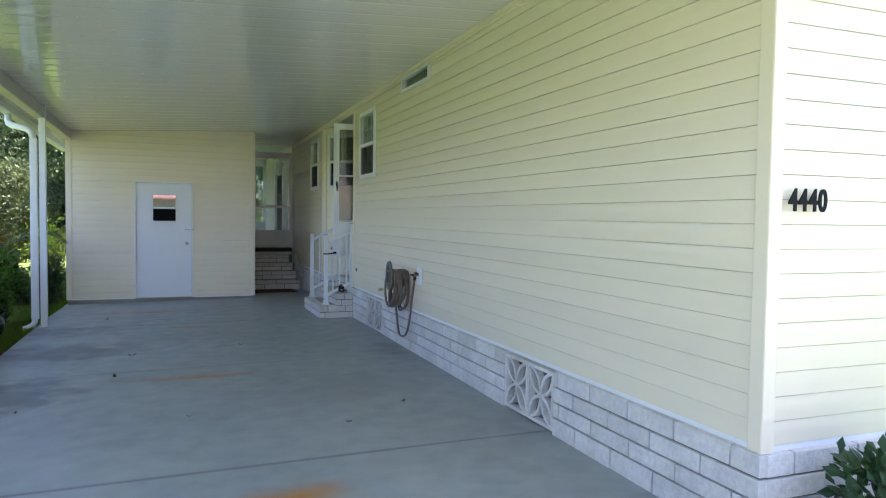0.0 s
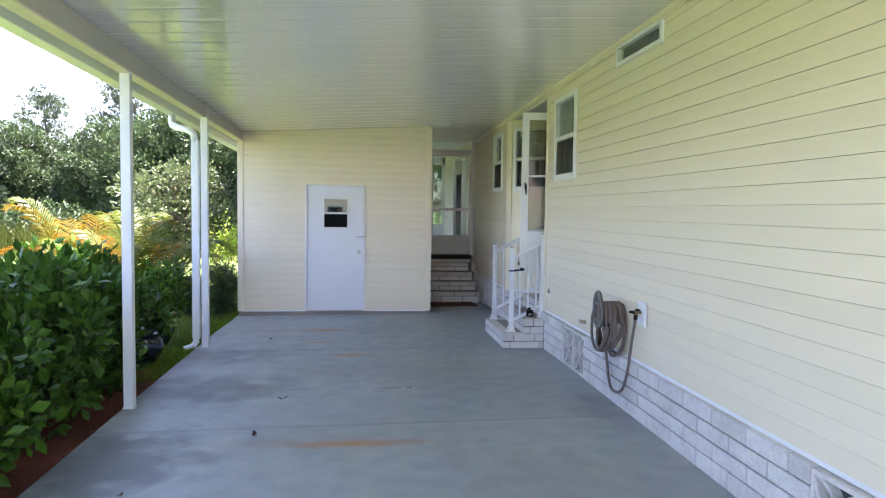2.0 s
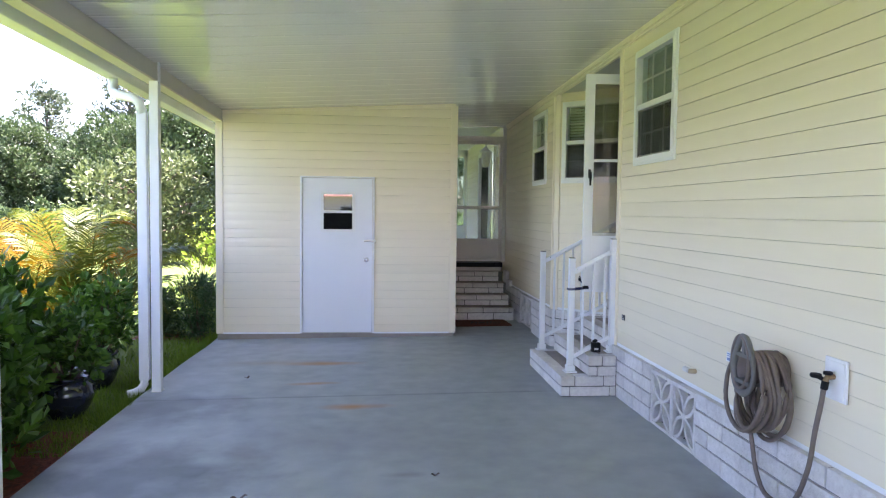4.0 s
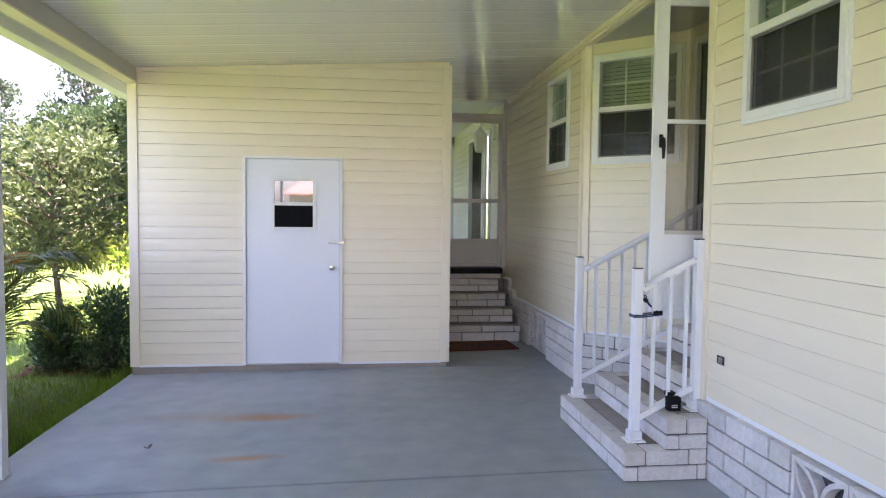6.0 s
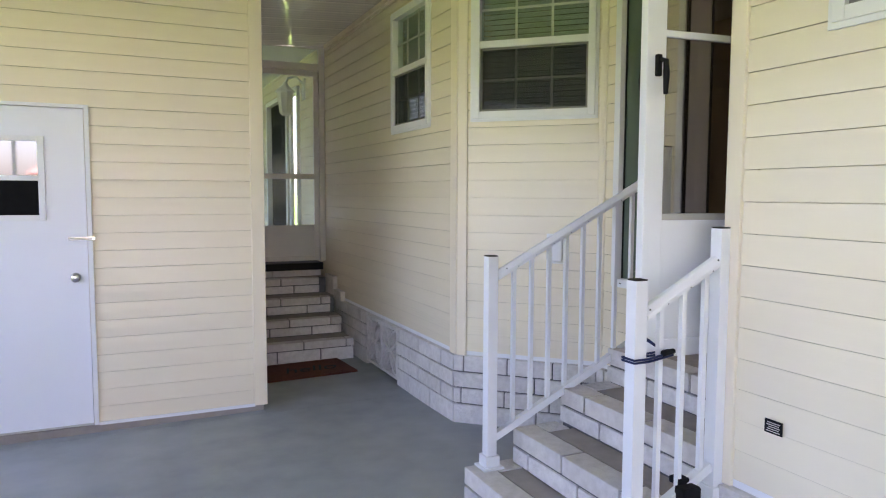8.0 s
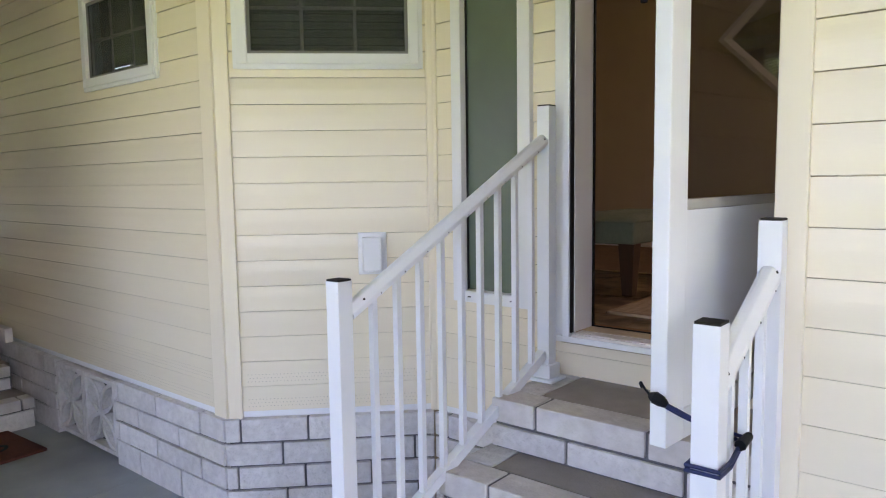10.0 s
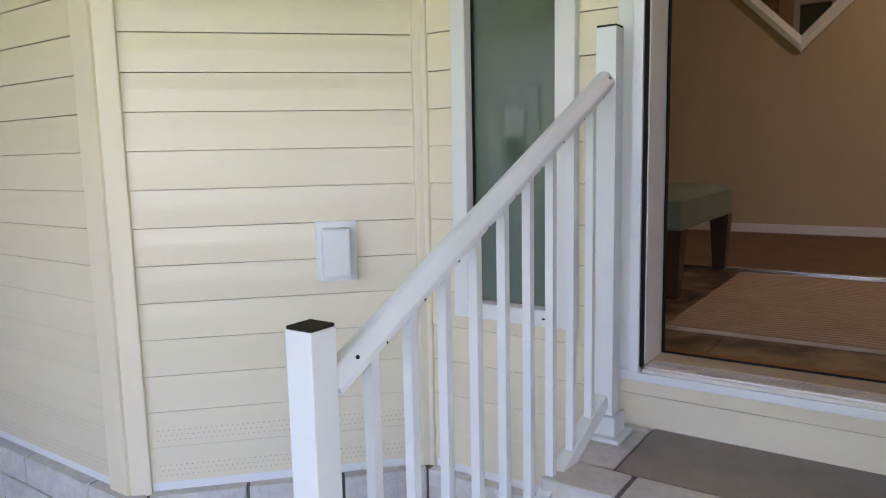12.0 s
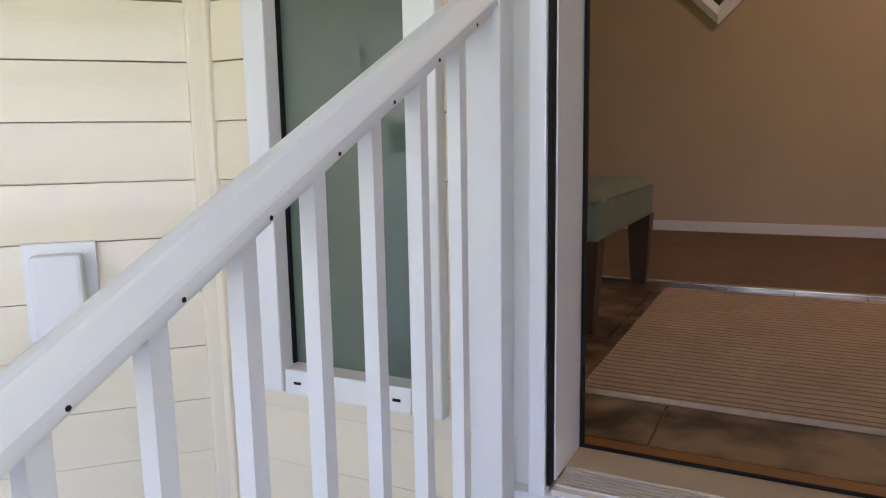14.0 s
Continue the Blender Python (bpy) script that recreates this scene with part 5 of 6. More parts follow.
fx = thing("ceiling_light", (5.1, 10.2, 3.40), "round flush ceiling lamp in the hall", "lamp")
bm = bmesh.new()
lathe(bm, [(0.17, 0.0), (0.17, -0.02), (0.155, -0.022), (0.155, 0.0)], 24)
part("rim", bm, WHITE, fx)


# ---- sun porch beyond the screen door ----
tagged(bpart("floor_porch", [(-1.7, 2.53, 16.4, 21.5, 0.5, 0.775)], TREAD), "tan porch floor", "floor", kind="structure")
tagged(bpart("ceiling_porch", [(-1.9, 2.53, 16.16, 21.6, 3.12, 3.2)], WHITE), "white porch ceiling", "ceiling", kind="structure")
pwr = tagged(new("wall_porch_end"), "porch end windows with white frames", "wall", kind="structure")
bpart("knee_wall", [(-1.8, 2.53, 21.4, 21.5, 0.5, 1.3)], WHITE, pwr)
bpart("knee_wall", [(-1.86, -1.8, 16.1, 21.5, 0.5, 1.3)], WHITE, pwr)
bpart("mullion", [(-1.86, -1.8, y, y + 0.08, 1.3, 3.12) for y in (16.1, 17.4, 18.7, 20.0, 21.42)], WHITE, pwr)
bpart("mullion", [(x, x + 0.09, 21.4, 21.48, 1.3, 3.12) for x in (-1.8, -0.7, 0.4, 1.5, 2.44)], WHITE, pwr)
bpart("head", [(-1.8, 2.53, 21.4, 21.48, 2.95, 3.12)], WHITE, pwr)
g = bpart("pane", [(-1.75, 2.5, 21.44, 21.445, 1.3, 2.95)], GLASS, pwr)
g.visible_shadow = False
g = bpart("insect_screen", [(-1.75, 2.5, 21.462, 21.464, 1.3, 2.95)], MESH_SCREEN, pwr)
g.visible_shadow = False
u0, u1, z0, z1 = H_SLIDER
sl = tagged(new("door_2"), "white sliding glass door between house and porch, half open", "door", kind="structure")
WB.part("door_frame", [(u0, u0 + 0.06, -0.05, 0.05, z0, z1), (u1 - 0.06, u1, -0.05, 0.05, z0, z1), (u0 + 0.06, u1 - 0.06, -0.05, 0.05, z1 - 0.06, z1), (u0 + 0.06, u1 - 0.06, -0.05, 0.05, z0, z0 + 0.04)], WHITE, sl, bev=0.004)
WB.part("sash", [(u0 + 0.46, u0 + 0.56, -0.01, 0.03, z0 + 0.04, z1 - 0.06), (u0 + 0.82, u0 + 0.92, -0.04, 0.0, z0 + 0.04, z1 - 0.06)], WHITE, sl, bev=0.003)
# near-black panel: the unlit room behind the glass, put into colour
g = WB.part("pane", [(u0 + 0.92, u1 - 0.06, -0.024, -0.019, z0 + 0.04, z1 - 0.06)], SCREEN, sl, "near-black panel for dark glass")
g.visible_shadow = False
WB.part("handle", [(u0 + 0.49, u0 + 0.53, 0.03, 0.06, 1.72, 2.0)], PVC, sl, bev=0.006)
# dark sheet behind the slider, painted as an unlit room
WB.part("room_shade_sheet", [(u0 - 0.2, u1 + 0.2, -0.6, -0.58, z0, z1)], ROOM_SHADE, sl)
ln = thing("wall_lantern", (2.50, 17.02, 2.66), "white coach lantern on the porch wall", "lamp")
ln.scale = (1.4, 1.4, 1.4)
bpart("backplate", [(0.0, 0.025, -0.045, 0.045, -0.02, 0.16)], WHITE, ln, bev=0.006)
bm = bmesh.new()
tube(bm, [(0.0, 0, 0.12), (-0.06, 0, 0.17), (-0.13, 0, 0.15), (-0.15, 0, 0.10)], 0.010, 8)
part("arm", bm, WHITE, ln)
bm = bmesh.new()
lathe(bm, [(0.012, 0.12), (0.03, 0.09), (0.085, 0.04), (0.08, 0.03)], 8, (-0.15, 0, 0))
part("roof", bm, WHITE, ln)
bm = bmesh.new()
lathe(bm, [(0.07, 0.03), (0.05, -0.14), (0.03, -0.16)], 8, (-0.15, 0, 0))
part("glass_body", bm, PVC, ln)


# ---- things on the wall ----
num = thing("house_number", (2.60, 2.575, 1.555), "black house number on the street front", "sign")
for i, ch in enumerate("4440"):
    cu = bpy.data.curves.new("digit", "FONT")
    cu.body, cu.size, cu.extrude, cu.offset = ch, 0.142, 0.004, 0.0035
    d = new("digit", cu)
    cu.materials.append(BLACK)
    d.parent = num
    d.matrix_basis = pose(0.001 + i * 0.060, 0.0, 0.0, 90, 0, 0) @ Matrix.Diagonal((0.74, 1.0, 1.0, 1))

outlet = thing("hose_bib", (2.51, 7.40, 0.86), "white wall plate with tap and black hose splitter", "tap")
bpart("plate", [(-0.012, 0.0, -0.08, 0.08, -0.10, 0.10)], WHITE, outlet, bev=0.004)
bpart("plate_rim", [(-0.018, -0.012, -0.066, 0.066, -0.086, 0.086)], WHITE, outlet, bev=0.003)
bm = bmesh.new()
tube(bm, [(-0.018, 0, 0.015), (-0.052, 0, 0.012), (-0.060, 0.0, -0.008)], 0.014, 10)
part("spigot", bm, BRASS, outlet)
bm = bmesh.new()
tube(bm, [(-0.058, 0.0, -0.004), (-0.066, 0.055, 0.004)], 0.011, 8)
lathe(bm, [(0.010, -0.010), (0.024, -0.009), (0.027, 0.0), (0.024, 0.009), (0.010, 0.010)], 12, (-0.066, 0.066, 0.006))
lathe(bm, [(0.008, -0.008), (0.020, -0.007), (0.022, 0.0), (0.020, 0.007), (0.008, 0.008)], 12, (-0.050, 0.0, 0.032))
tube(bm, [(-0.050, 0.0, 0.012), (-0.050, 0.0, 0.030)], 0.008, 8)
part("splitter", bm, BLACK, outlet, "black two-way splitter")
bm = bmesh.new()
tube(bm, [(-0.060, 0.0, -0.006), (-0.064, 0.004, -0.045)], 0.017, 10)
part("coupling", bm, BLACK, outlet)

hg = thing("hose_hanger", (2.512, 7.86, 0.80), "taupe hose hanger on the siding", "hanger")
bm = bmesh.new()
rings = [[bm.verts.new((o, r * math.cos(k * math.pi / 12), r * math.sin(k * math.pi / 12))) for k in range(24)] for o, r in ((0.0, 0.088), (-0.205, 0.088), (-0.205, 0.080), (-0.03, 0.080))]
for p, q in zip(rings, rings[1:]):
    for k in range(24):
        bm.faces.new((p[k], p[(k + 1) % 24], q[(k + 1) % 24], q[k]))
bm.faces.new(rings[-1])
part("drum", bm, HOSE, hg, smooth=True)


def oval(k, w, up, down):
    t = 2 * math.pi * k / 36
    c, d = math.cos(t), math.sin(t)
    return w * c * (1.0 - 0.22 * max(d, 0.0)), (up if d > 0 else down) * d


bm = bmesh.new()
loops = [[bm.verts.new((o, *oval(k, w, up, dn))) for k in range(36)] for o, w, up, dn in ((-0.200, 0.108, 0.190, 0.130), (-0.222, 0.118, 0.200, 0.140), (-0.228, 0.112, 0.194, 0.134), (-0.222, 0.092, 0.165, 0.098), (-0.200, 0.090, 0.162, 0.096))]
for p, q in zip(loops, loops[1:] + loops[:1]):
    for k in range(36):
        bm.faces.new((p[k], p[(k + 1) % 36], q[(k + 1) % 36], q[k]))
part("front_plate", bm, HANGER, hg, "grey plastic oval front plate", smooth=True)
bm = bmesh.new()
box(bm, -0.222, -0.196, -0.085, 0.085, 0.070, 0.092, 0.004)
box(bm, -0.222, -0.198, -0.012, 0.012, 0.090, 0.168, 0.004)
part("crossbar", bm, HANGER, hg)
bm = bmesh.new()
box(bm, -0.225, -0.05, -0.070, 0.072, -0.074, -0.050, 0.006)
part("shelf", bm, HANGER, hg)
hs = thing("garden_hose", (2.512, 7.86, 0.80), "taupe garden hose coiled on its hanger", "hose")
rnd = random.Random(21)
for i in range(11):
    bm = bmesh.new()
    off = -0.03 - 0.165 * i / 10
    ry, rz_ = rnd.uniform(0.135, 0.20), rnd.uniform(0.175, 0.225)
    drop, sway = rnd.uniform(-0.01, 0.05), rnd.uniform(-0.035, 0.035)
    pts = []
    for k in range(28):
        t = 2 * math.pi * k / 28
        zz = math.sin(t)
        yy = math.cos(t) * (1.0 - 0.16 * zz)
        pts.append((off + 0.012 * math.sin(t * 2 + i) - 0.025 * max(0, -zz), ry * yy + sway * (1 - zz) * 0.5, 0.095 + rz_ * (zz - 1) - drop * (1 - zz) * 0.5))
    tube(bm, pts, 0.0125, 8, closed=True)
    part("coil", bm, HOSE, hs, smooth=True)
bm = bmesh.new()
tube(bm, [(-0.215, 0.085 * math.cos(t) + 0.03, 0.04 + 0.14 * math.sin(t)) for t in [k * math.pi / 12 for k in range(24)]], 0.0125, 8, closed=True)
part("coil", bm, HOSE, hs, smooth=True)
bm = bmesh.new()
P = [Vector(p) for p in ((-0.066, -0.455, 0.022), (-0.070, -0.447, -0.05), (-0.085, -0.43, -0.20), (-0.095, -0.40, -0.40), (-0.10, -0.29, -0.60), (-0.10, -0.08, -0.655), (-0.09, 0.05, -0.58), (-0.09, 0.11, -0.42), (-0.10, 0.14, -0.25), (-0.11, 0.12, -0.10))]
pts = []
for i in range(len(P) - 1):
    p0, p1, p2, p3 = P[max(i - 1, 0)], P[i], P[i + 1], P[min(i + 2, len(P) - 1)]
    for k in range(5):
        t = k / 5
        pts.append(0.5 * ((2 * p1) + (p2 - p0) * t + (2 * p0 - 5 * p1 + 4 * p2 - p3) * t * t + (3 * p1 - p0 - 3 * p2 + p3) * t ** 3))
tube(bm, pts, 0.0125, 8)
part("feed", bm, HOSE, hs, "hanging feed loop", smooth=True)

pp = thing("drain_stub", (2.515, 8.87, 0.565), "white drain stub with tan elbow in the siding", "pipe")
bm = bmesh.new()
tube(bm, [(0.0, 0, -0.005), (-0.045, 0, -0.005), (-0.06, 0.01, -0.003)], 0.022, 12)
part("elbow", bm, TAN_PVC, pp)
bm = bmesh.new()
lathe(bm, [(0.024, 0.0), (0.024, 0.085), (0.018, 0.085), (0.018, 0.06)], 14)
bmesh.ops.rotate(bm, verts=bm.verts[:], matrix=Matrix.Rotation(radians(-90), 3, "X"))
bmesh.ops.translate(bm, verts=bm.verts[:], vec=(-0.06, 0.005, 0.0))
part("stub", bm, PVC, pp)

pp.scale = (0.78, 0.78, 0.78)
lb = thing("sticker", (2.5095, 8.40, 0.755), "small white and blue printed sticker", "label")
bpart("paper", [(-0.003, 0.0, -0.042, 0.042, -0.03, 0.03)], WHITE, lb)
bpart("print", [(-0.0042, -0.003, -0.034, 0.034, 0.016, 0.024), (-0.0042, -0.003, -0.034, 0.034, 0.004, 0.010), (-0.0042, -0.003, -0.034, 0.034, -0.022, -0.004)], STICKER_BLUE, lb)
pl = thing("rating_plate", (2.5095, 10.275, 0.715), "small black printed electrical plate", "label")
bpart("plate", [(-0.003, 0.0, -0.036, 0.036, -0.024, 0.024)], BLACK, pl)
bpart("print", [(-0.0042, -0.003, -0.028 + k % 2 * 0.004, 0.028 - k % 3 * 0.004, -0.017 + k * 0.0075, -0.0150 + k * 0.0075) for k in range(5)], PVC, pl)

mb = thing("meter_box", tuple(WM.at(0.662, 0.014, 1.172)), "white covered outlet box on the slanting wall", "box", rz=math.degrees(math.atan2(WM.u.y, WM.u.x)))
bpart("flange", [(-0.064, 0.064, -0.012, 0.0, -0.095, 0.095)], WHITE, mb, bev=0.003)
bpart("cover", [(-0.045, 0.042, -0.052, -0.012, -0.078, 0.075)], WHITE, mb, bev=0.008)
bpart("tab", [(-0.01, 0.012, -0.05, -0.03, -0.088, -0.078)], WHITE, mb)

mt = thing("doormat", (1.90, 14.60, floor_z(1.9, 14.6)), "rust-red coir doormat lettered hello", "mat", rz=4.0)
bpart("coir", [(-0.44, 0.40, -0.26, 0.26, 0.0, 0.018)], COIR, mt, bev=0.004)
cu = bpy.data.curves.new("lettering", "FONT")
cu.body, cu.size, cu.extrude, cu.shear = "hello", 0.24, 0.001, 0.3
cu.materials.append(BLACK)
tx = new("lettering", cu)
tx.parent = mt
tx.matrix_basis = pose(-0.20, -0.10, 0.0195)

# small leaves and chips blown onto the slab
for i, (x, y, s, a) in enumerate(((-0.43, 8.35, 0.05, 20), (-0.53, 7.36, 0.055, 100), (-0.92, 11.31, 0.04, 60), (0.72, 8.6, 0.03, 10), (-1.15, 6.3, 0.03, 70), (1.75, 5.6, 0.03, 40), (1.2, 5.2, 0.03, 140), (0.1, 5.75, 0.03, 200))):
    lf = thing("fallen_leaf", (x, y, floor_z(x, y) + 0.004), "small dry brown leaf on the slab", "leaf", rz=a, group="fallen leaves")
    bm = bmesh.new()
    n = 7
    top = [bm.verts.new((s * (k / n - 0.5) * 2, 0.32 * s * math.sin(math.pi * k / n), 0.006 + 0.25 * s * math.sin(k * 1.3))) for k in range(n + 1)]
    low = [bm.verts.new((s * (k / n - 0.5) * 2, -0.32 * s * math.sin(math.pi * k / n) - 0.001, 0.003 + 0.2 * s * math.cos(k))) for k in range(n + 1)]
    for k in range(n):
        bm.faces.new((top[k], top[k + 1], low[k + 1], low[k]))
    part("blade", bm, DARK_WOOD, lf)


# ---- planting ----
def leaves_mesh(name, centres, material, size, rnd, long=1.7, up=0.3, fold=0.25, spread=None):
    """Many small folded leaves, each an island of its own, around the given points: (x, y, z, radius, count)."""
    vs, fs = [], []
    for cx, cy, cz, r, n in centres:
        d = rnd.normal(0, 1, (n, 3))
        d /= np.linalg.norm(d, axis=1)[:, None] + 1e-6
        rad = r * rnd.uniform(0.25, 1.0, n) ** 0.5
        p = np.array([cx, cy, cz]) + d * rad[:, None] * (np.array(spread) if spread else 1.0)
        ax = d + rnd.normal(0, 0.55, (n, 3)) + np.array([0, 0, up])
        ax /= np.linalg.norm(ax, axis=1)[:, None]
        sd_ = np.cross(ax, rnd.normal(0, 1, (n, 3)))
        sd_ /= np.linalg.norm(sd_, axis=1)[:, None] + 1e-6
        nm = np.cross(ax, sd_)
        s = size * rnd.uniform(0.6, 1.25, n)
        L, W = (s * long)[:, None], (s * 0.5)[:, None]
        a = p
        b = p + ax * L * 0.55 + sd_ * W + nm * W * fold
        c = p + ax * L
        e = p + ax * L * 0.55 - sd_ * W + nm * W * fold
        base = len(vs)
        for q in range(n):
            vs.extend((a[q], b[q], c[q], e[q]))
        fs.extend([(base + 4 * q, base + 4 * q + 1, base + 4 * q + 2) for q in range(n)])
        fs.extend([(base + 4 * q, base + 4 * q + 2, base + 4 * q + 3) for q in range(n)])
    me = bpy.data.meshes.new(name)
    me.from_pydata([tuple(map(float, v)) for v in vs], [], fs)
    me.materials.append(material)
    return me


def tree(name, loc, label, height, spread, material, seed, trunk_r=0.16, clumps=46, per=120, leaf=0.17, base=0.35, pine=False, bark=BARK, category="tree"):
    """Tapered trunk, forked limbs and a ragged crown of leaf clumps on the limb ends."""
    rnd = np.random.RandomState(seed)
    t = thing(name, loc, label, category)
    bm = bmesh.new()
    n = 9
    spine = [Vector((0.25 * spread * 0.15 * math.sin(i * 0.9 + seed), 0.25 * spread * 0.15 * math.cos(i * 1.1 + seed), height * 0.92 * i / n - (0.2 if i == 0 else 0))) for i in range(n + 1)]
    tube(bm, spine, [trunk_r * (1 - 0.85 * i / n) for i in range(n + 1)], 8)
    part("trunk", bm, bark, t)
    centres = []
    bl = bmesh.new()
    for k in range(clumps):
        f = base + (0.98 - base) * (k + rnd.rand()) / clumps
        st = spine[min(int(f * n), n)]
        a = k * 2.4 + rnd.uniform(-0.5, 0.5)
        env = math.sin(math.pi * min(max((f - base) / (1 - base), 0.05), 0.93)) ** (0.45 if not pine else 0.8)
        reach = spread * env * rnd.uniform(0.35, 1.0)
        e = Vector((st.x + reach * math.cos(a), st.y + reach * math.sin(a), f * height + rnd.uniform(-0.02, 0.09) * height))
        m = st.lerp(e, 0.5) + Vector((0, 0, 0.03 * height if not pine else -0.005 * height))
        if reach > 0.15 * spread:
            tube(bl, [st, m, e], [trunk_r * 0.28, trunk_r * 0.17, trunk_r * 0.05], 5)
        centres.append((e.x, e.y, e.z, spread * rnd.uniform(0.16, 0.34) * (0.8 if pine else 1.0), per))
    part("branchwork", bl, bark, t)
    me = leaves_mesh("crown", centres, material, leaf, rnd, long=1.8 if not pine else 3.2, up=0.3, spread=(1, 1, 0.62))
    piece("crown", me, t)
    return t


def shrub(name, loc, label, rx, ry, h, material, seed, n=60, per=42, leaf=0.045, long=1.8, low=0.1):
    """A leafy shrub: stems from the ground, leaf clumps filling a rounded body."""
    rnd = np.random.RandomState(seed)
    t = thing(name, loc, label, "shrub")
    bm = bmesh.new()
    centres = []
    for k in range(n):
        u, a = rnd.rand(), rnd.uniform(0, 2 * math.pi)
        q = math.sqrt(rnd.uniform(0.25, 1.0))
        z = h * (low + (1 - low) * u)
        env = min(1.0, 0.55 + 1.6 * (1 - u)) * min(1.0, 0.75 + u)
        c = (rx * q * env * math.cos(a), ry * q * env * math.sin(a), z * rnd.uniform(0.92, 1.06))
        centres.append((*c, 0.13 * min(1.0, h) + 0.05, per))
        if k % 4 == 0:
            tube(bm, [(c[0] * 0.15, c[1] * 0.15, -0.05), (c[0] * 0.6, c[1] * 0.6, c[2] * 0.6), c], [0.011, 0.008, 0.003], 5)
    part("stems", bm, BARK, t)
    piece("foliage", leaves_mesh("foliage", centres, material, leaf, rnd, long=long, up=0.5), t)
    return t


def palm(loc, label, fronds, length, material, seed, rise=0.6, stems=BARK):
    """A clump of arching feather fronds."""
    rnd = np.random.RandomState(seed)
    t = thing("areca_palm", loc, label, "palm")
    for k in range(fronds):
        a = k * 2.399 + rnd.uniform(-0.3, 0.3)
        L = length * rnd.uniform(0.75, 1.1)
        lift = rise * rnd.uniform(0.75, 1.25)
        rib = []
        for i in range(13):
            s = i / 12
            out = L * (0.18 * s + 0.82 * s ** 1.5) * 0.75
            rib.append(Vector((0.12 * math.cos(a) + out * math.cos(a), 0.12 * math.sin(a) + out * math.sin(a), -0.15 + L * (1.35 * lift * s - 0.95 * s ** 2.6 * (1.1 - 0.35 * lift) - 0.22 * s ** 6))))
        vs, fs = [], []
        side = Vector((-math.sin(a), math.cos(a), 0))
        for i in range(14, 60):
            s = i / 60
            j = min(int(s * 12), 11)
            p = rib[j].lerp(rib[j + 1], s * 12 - j)
            d = (rib[j + 1] - rib[j]).normalized()
            ll = 0.42 * L * math.sin(math.pi * min(0.98, s * 0.9 + 0.08)) ** 0.7 * 0.6
            for sg in (-1, 1):
                q = (side * sg * 0.85 + d * 0.75 + Vector((0, 0, 0.12 + rnd.uniform(-0.25, 0.15)))).normalized()
                w = d * 0.011
                tip = p + q * ll + Vector((0, 0, -0.22 * ll))
                md = p + q * ll * 0.5
                b = len(vs)
                vs += [tuple(p - w * 0.5), tuple(md - w), tuple(tip), tuple(md + w), tuple(p + w * 0.5)]
                fs.append((b, b + 1, b + 2, b + 3, b + 4))
        me = bpy.data.meshes.new("frond")
        me.from_pydata(vs, [], fs)
        me.materials.append(material[k % len(material)])
        fr = piece("frond", me, t)
        bm = bmesh.new()
        tube(bm, rib, [0.013 * (1 - 0.8 * i / 12) for i in range(13)], 5)
        part("midrib", bm, material[k % len(material)], fr)
    return t


G = -0.13
# hedge along the slab
for i, (x, y, rx, ry, h) in enumerate(((-2.75, 4.3, 0.85, 0.85, 1.28), (-2.72, 5.5, 0.80, 0.85, 1.31), (-2.70, 6.7, 0.80, 0.85, 1.27), (-2.62, 7.9, 0.72, 0.80, 1.25), (-2.55, 8.9, 0.60, 0.62, 1.20), (-3.7, 5.0, 0.9, 1.0, 1.38), (-3.7, 6.6, 0.9, 1.0, 1.38), (-3.6, 8.2, 0.8, 0.9, 1.34), (-2.85, 9.95, 0.55, 0.6, 1.22))):
    s = shrub("hedge_shrub", (x, y, G), "dense dark green hedge shrub with broad glossy leaves", rx, ry, h, LEAF_HEDGE, 60 + i, n=120 if i < 5 or i > 7 else 60, per=34, leaf=0.070, long=1.75, low=0.06)
    s["group"] = "hedge along the carport"
shrub("corner_shrub", (2.98, 2.12, -0.2), "small broad-leaved shrub by the house corner", 0.38, 0.30, 0.72, LEAF_SHRUB, 90, n=70, per=26, leaf=0.045)
for x, y, h, r_, sd_ in ((-2.56, 14.02, 0.55, 0.17, 91), (-2.06, 13.98, 0.76, 0.21, 92)):
    shrub("yew_shrub", (x, y, G), "dark upright needle-leaved shrub by the shed", r_, r_, h, LEAF_SHRUB, sd_, n=70, per=60, leaf=0.020, long=3.4)
palm((-2.85, 12.35, G), "green areca palm arching over the lawn", 24, 1.50, [PALM_GREEN, PALM_GREEN, PALM_GREEN, PALM_GREEN, PALM_GOLD], 5, 1.25)
palm((-3.55, 12.5, G), "yellowing areca palm with golden fronds", 20, 1.55, [PALM_GOLD, PALM_YELLOW, PALM_GREEN], 6, 1.3)
tree("oak_tree", (1.6, 27.5, G), "dark leafy oak behind the porch windows", 4.3, 2.3, LEAF_OAK, 77, trunk_r=0.12, clumps=46, per=120, leaf=0.10, base=0.2)
tree("silver_buttonwood", (-3.2, 15.6, G), "round silver-green small-leaved tree on the lawn", 2.5, 1.2, LEAF_SILVER, 31, trunk_r=0.05, clumps=64, per=85, leaf=0.05, base=0.44)
shrub("lime_sapling", (-2.75, 17.5, G), "thin lime-green sapling on the lawn", 0.30, 0.30, 1.7, LEAF_LIME, 95, n=22, per=12, leaf=0.07, low=0.35)


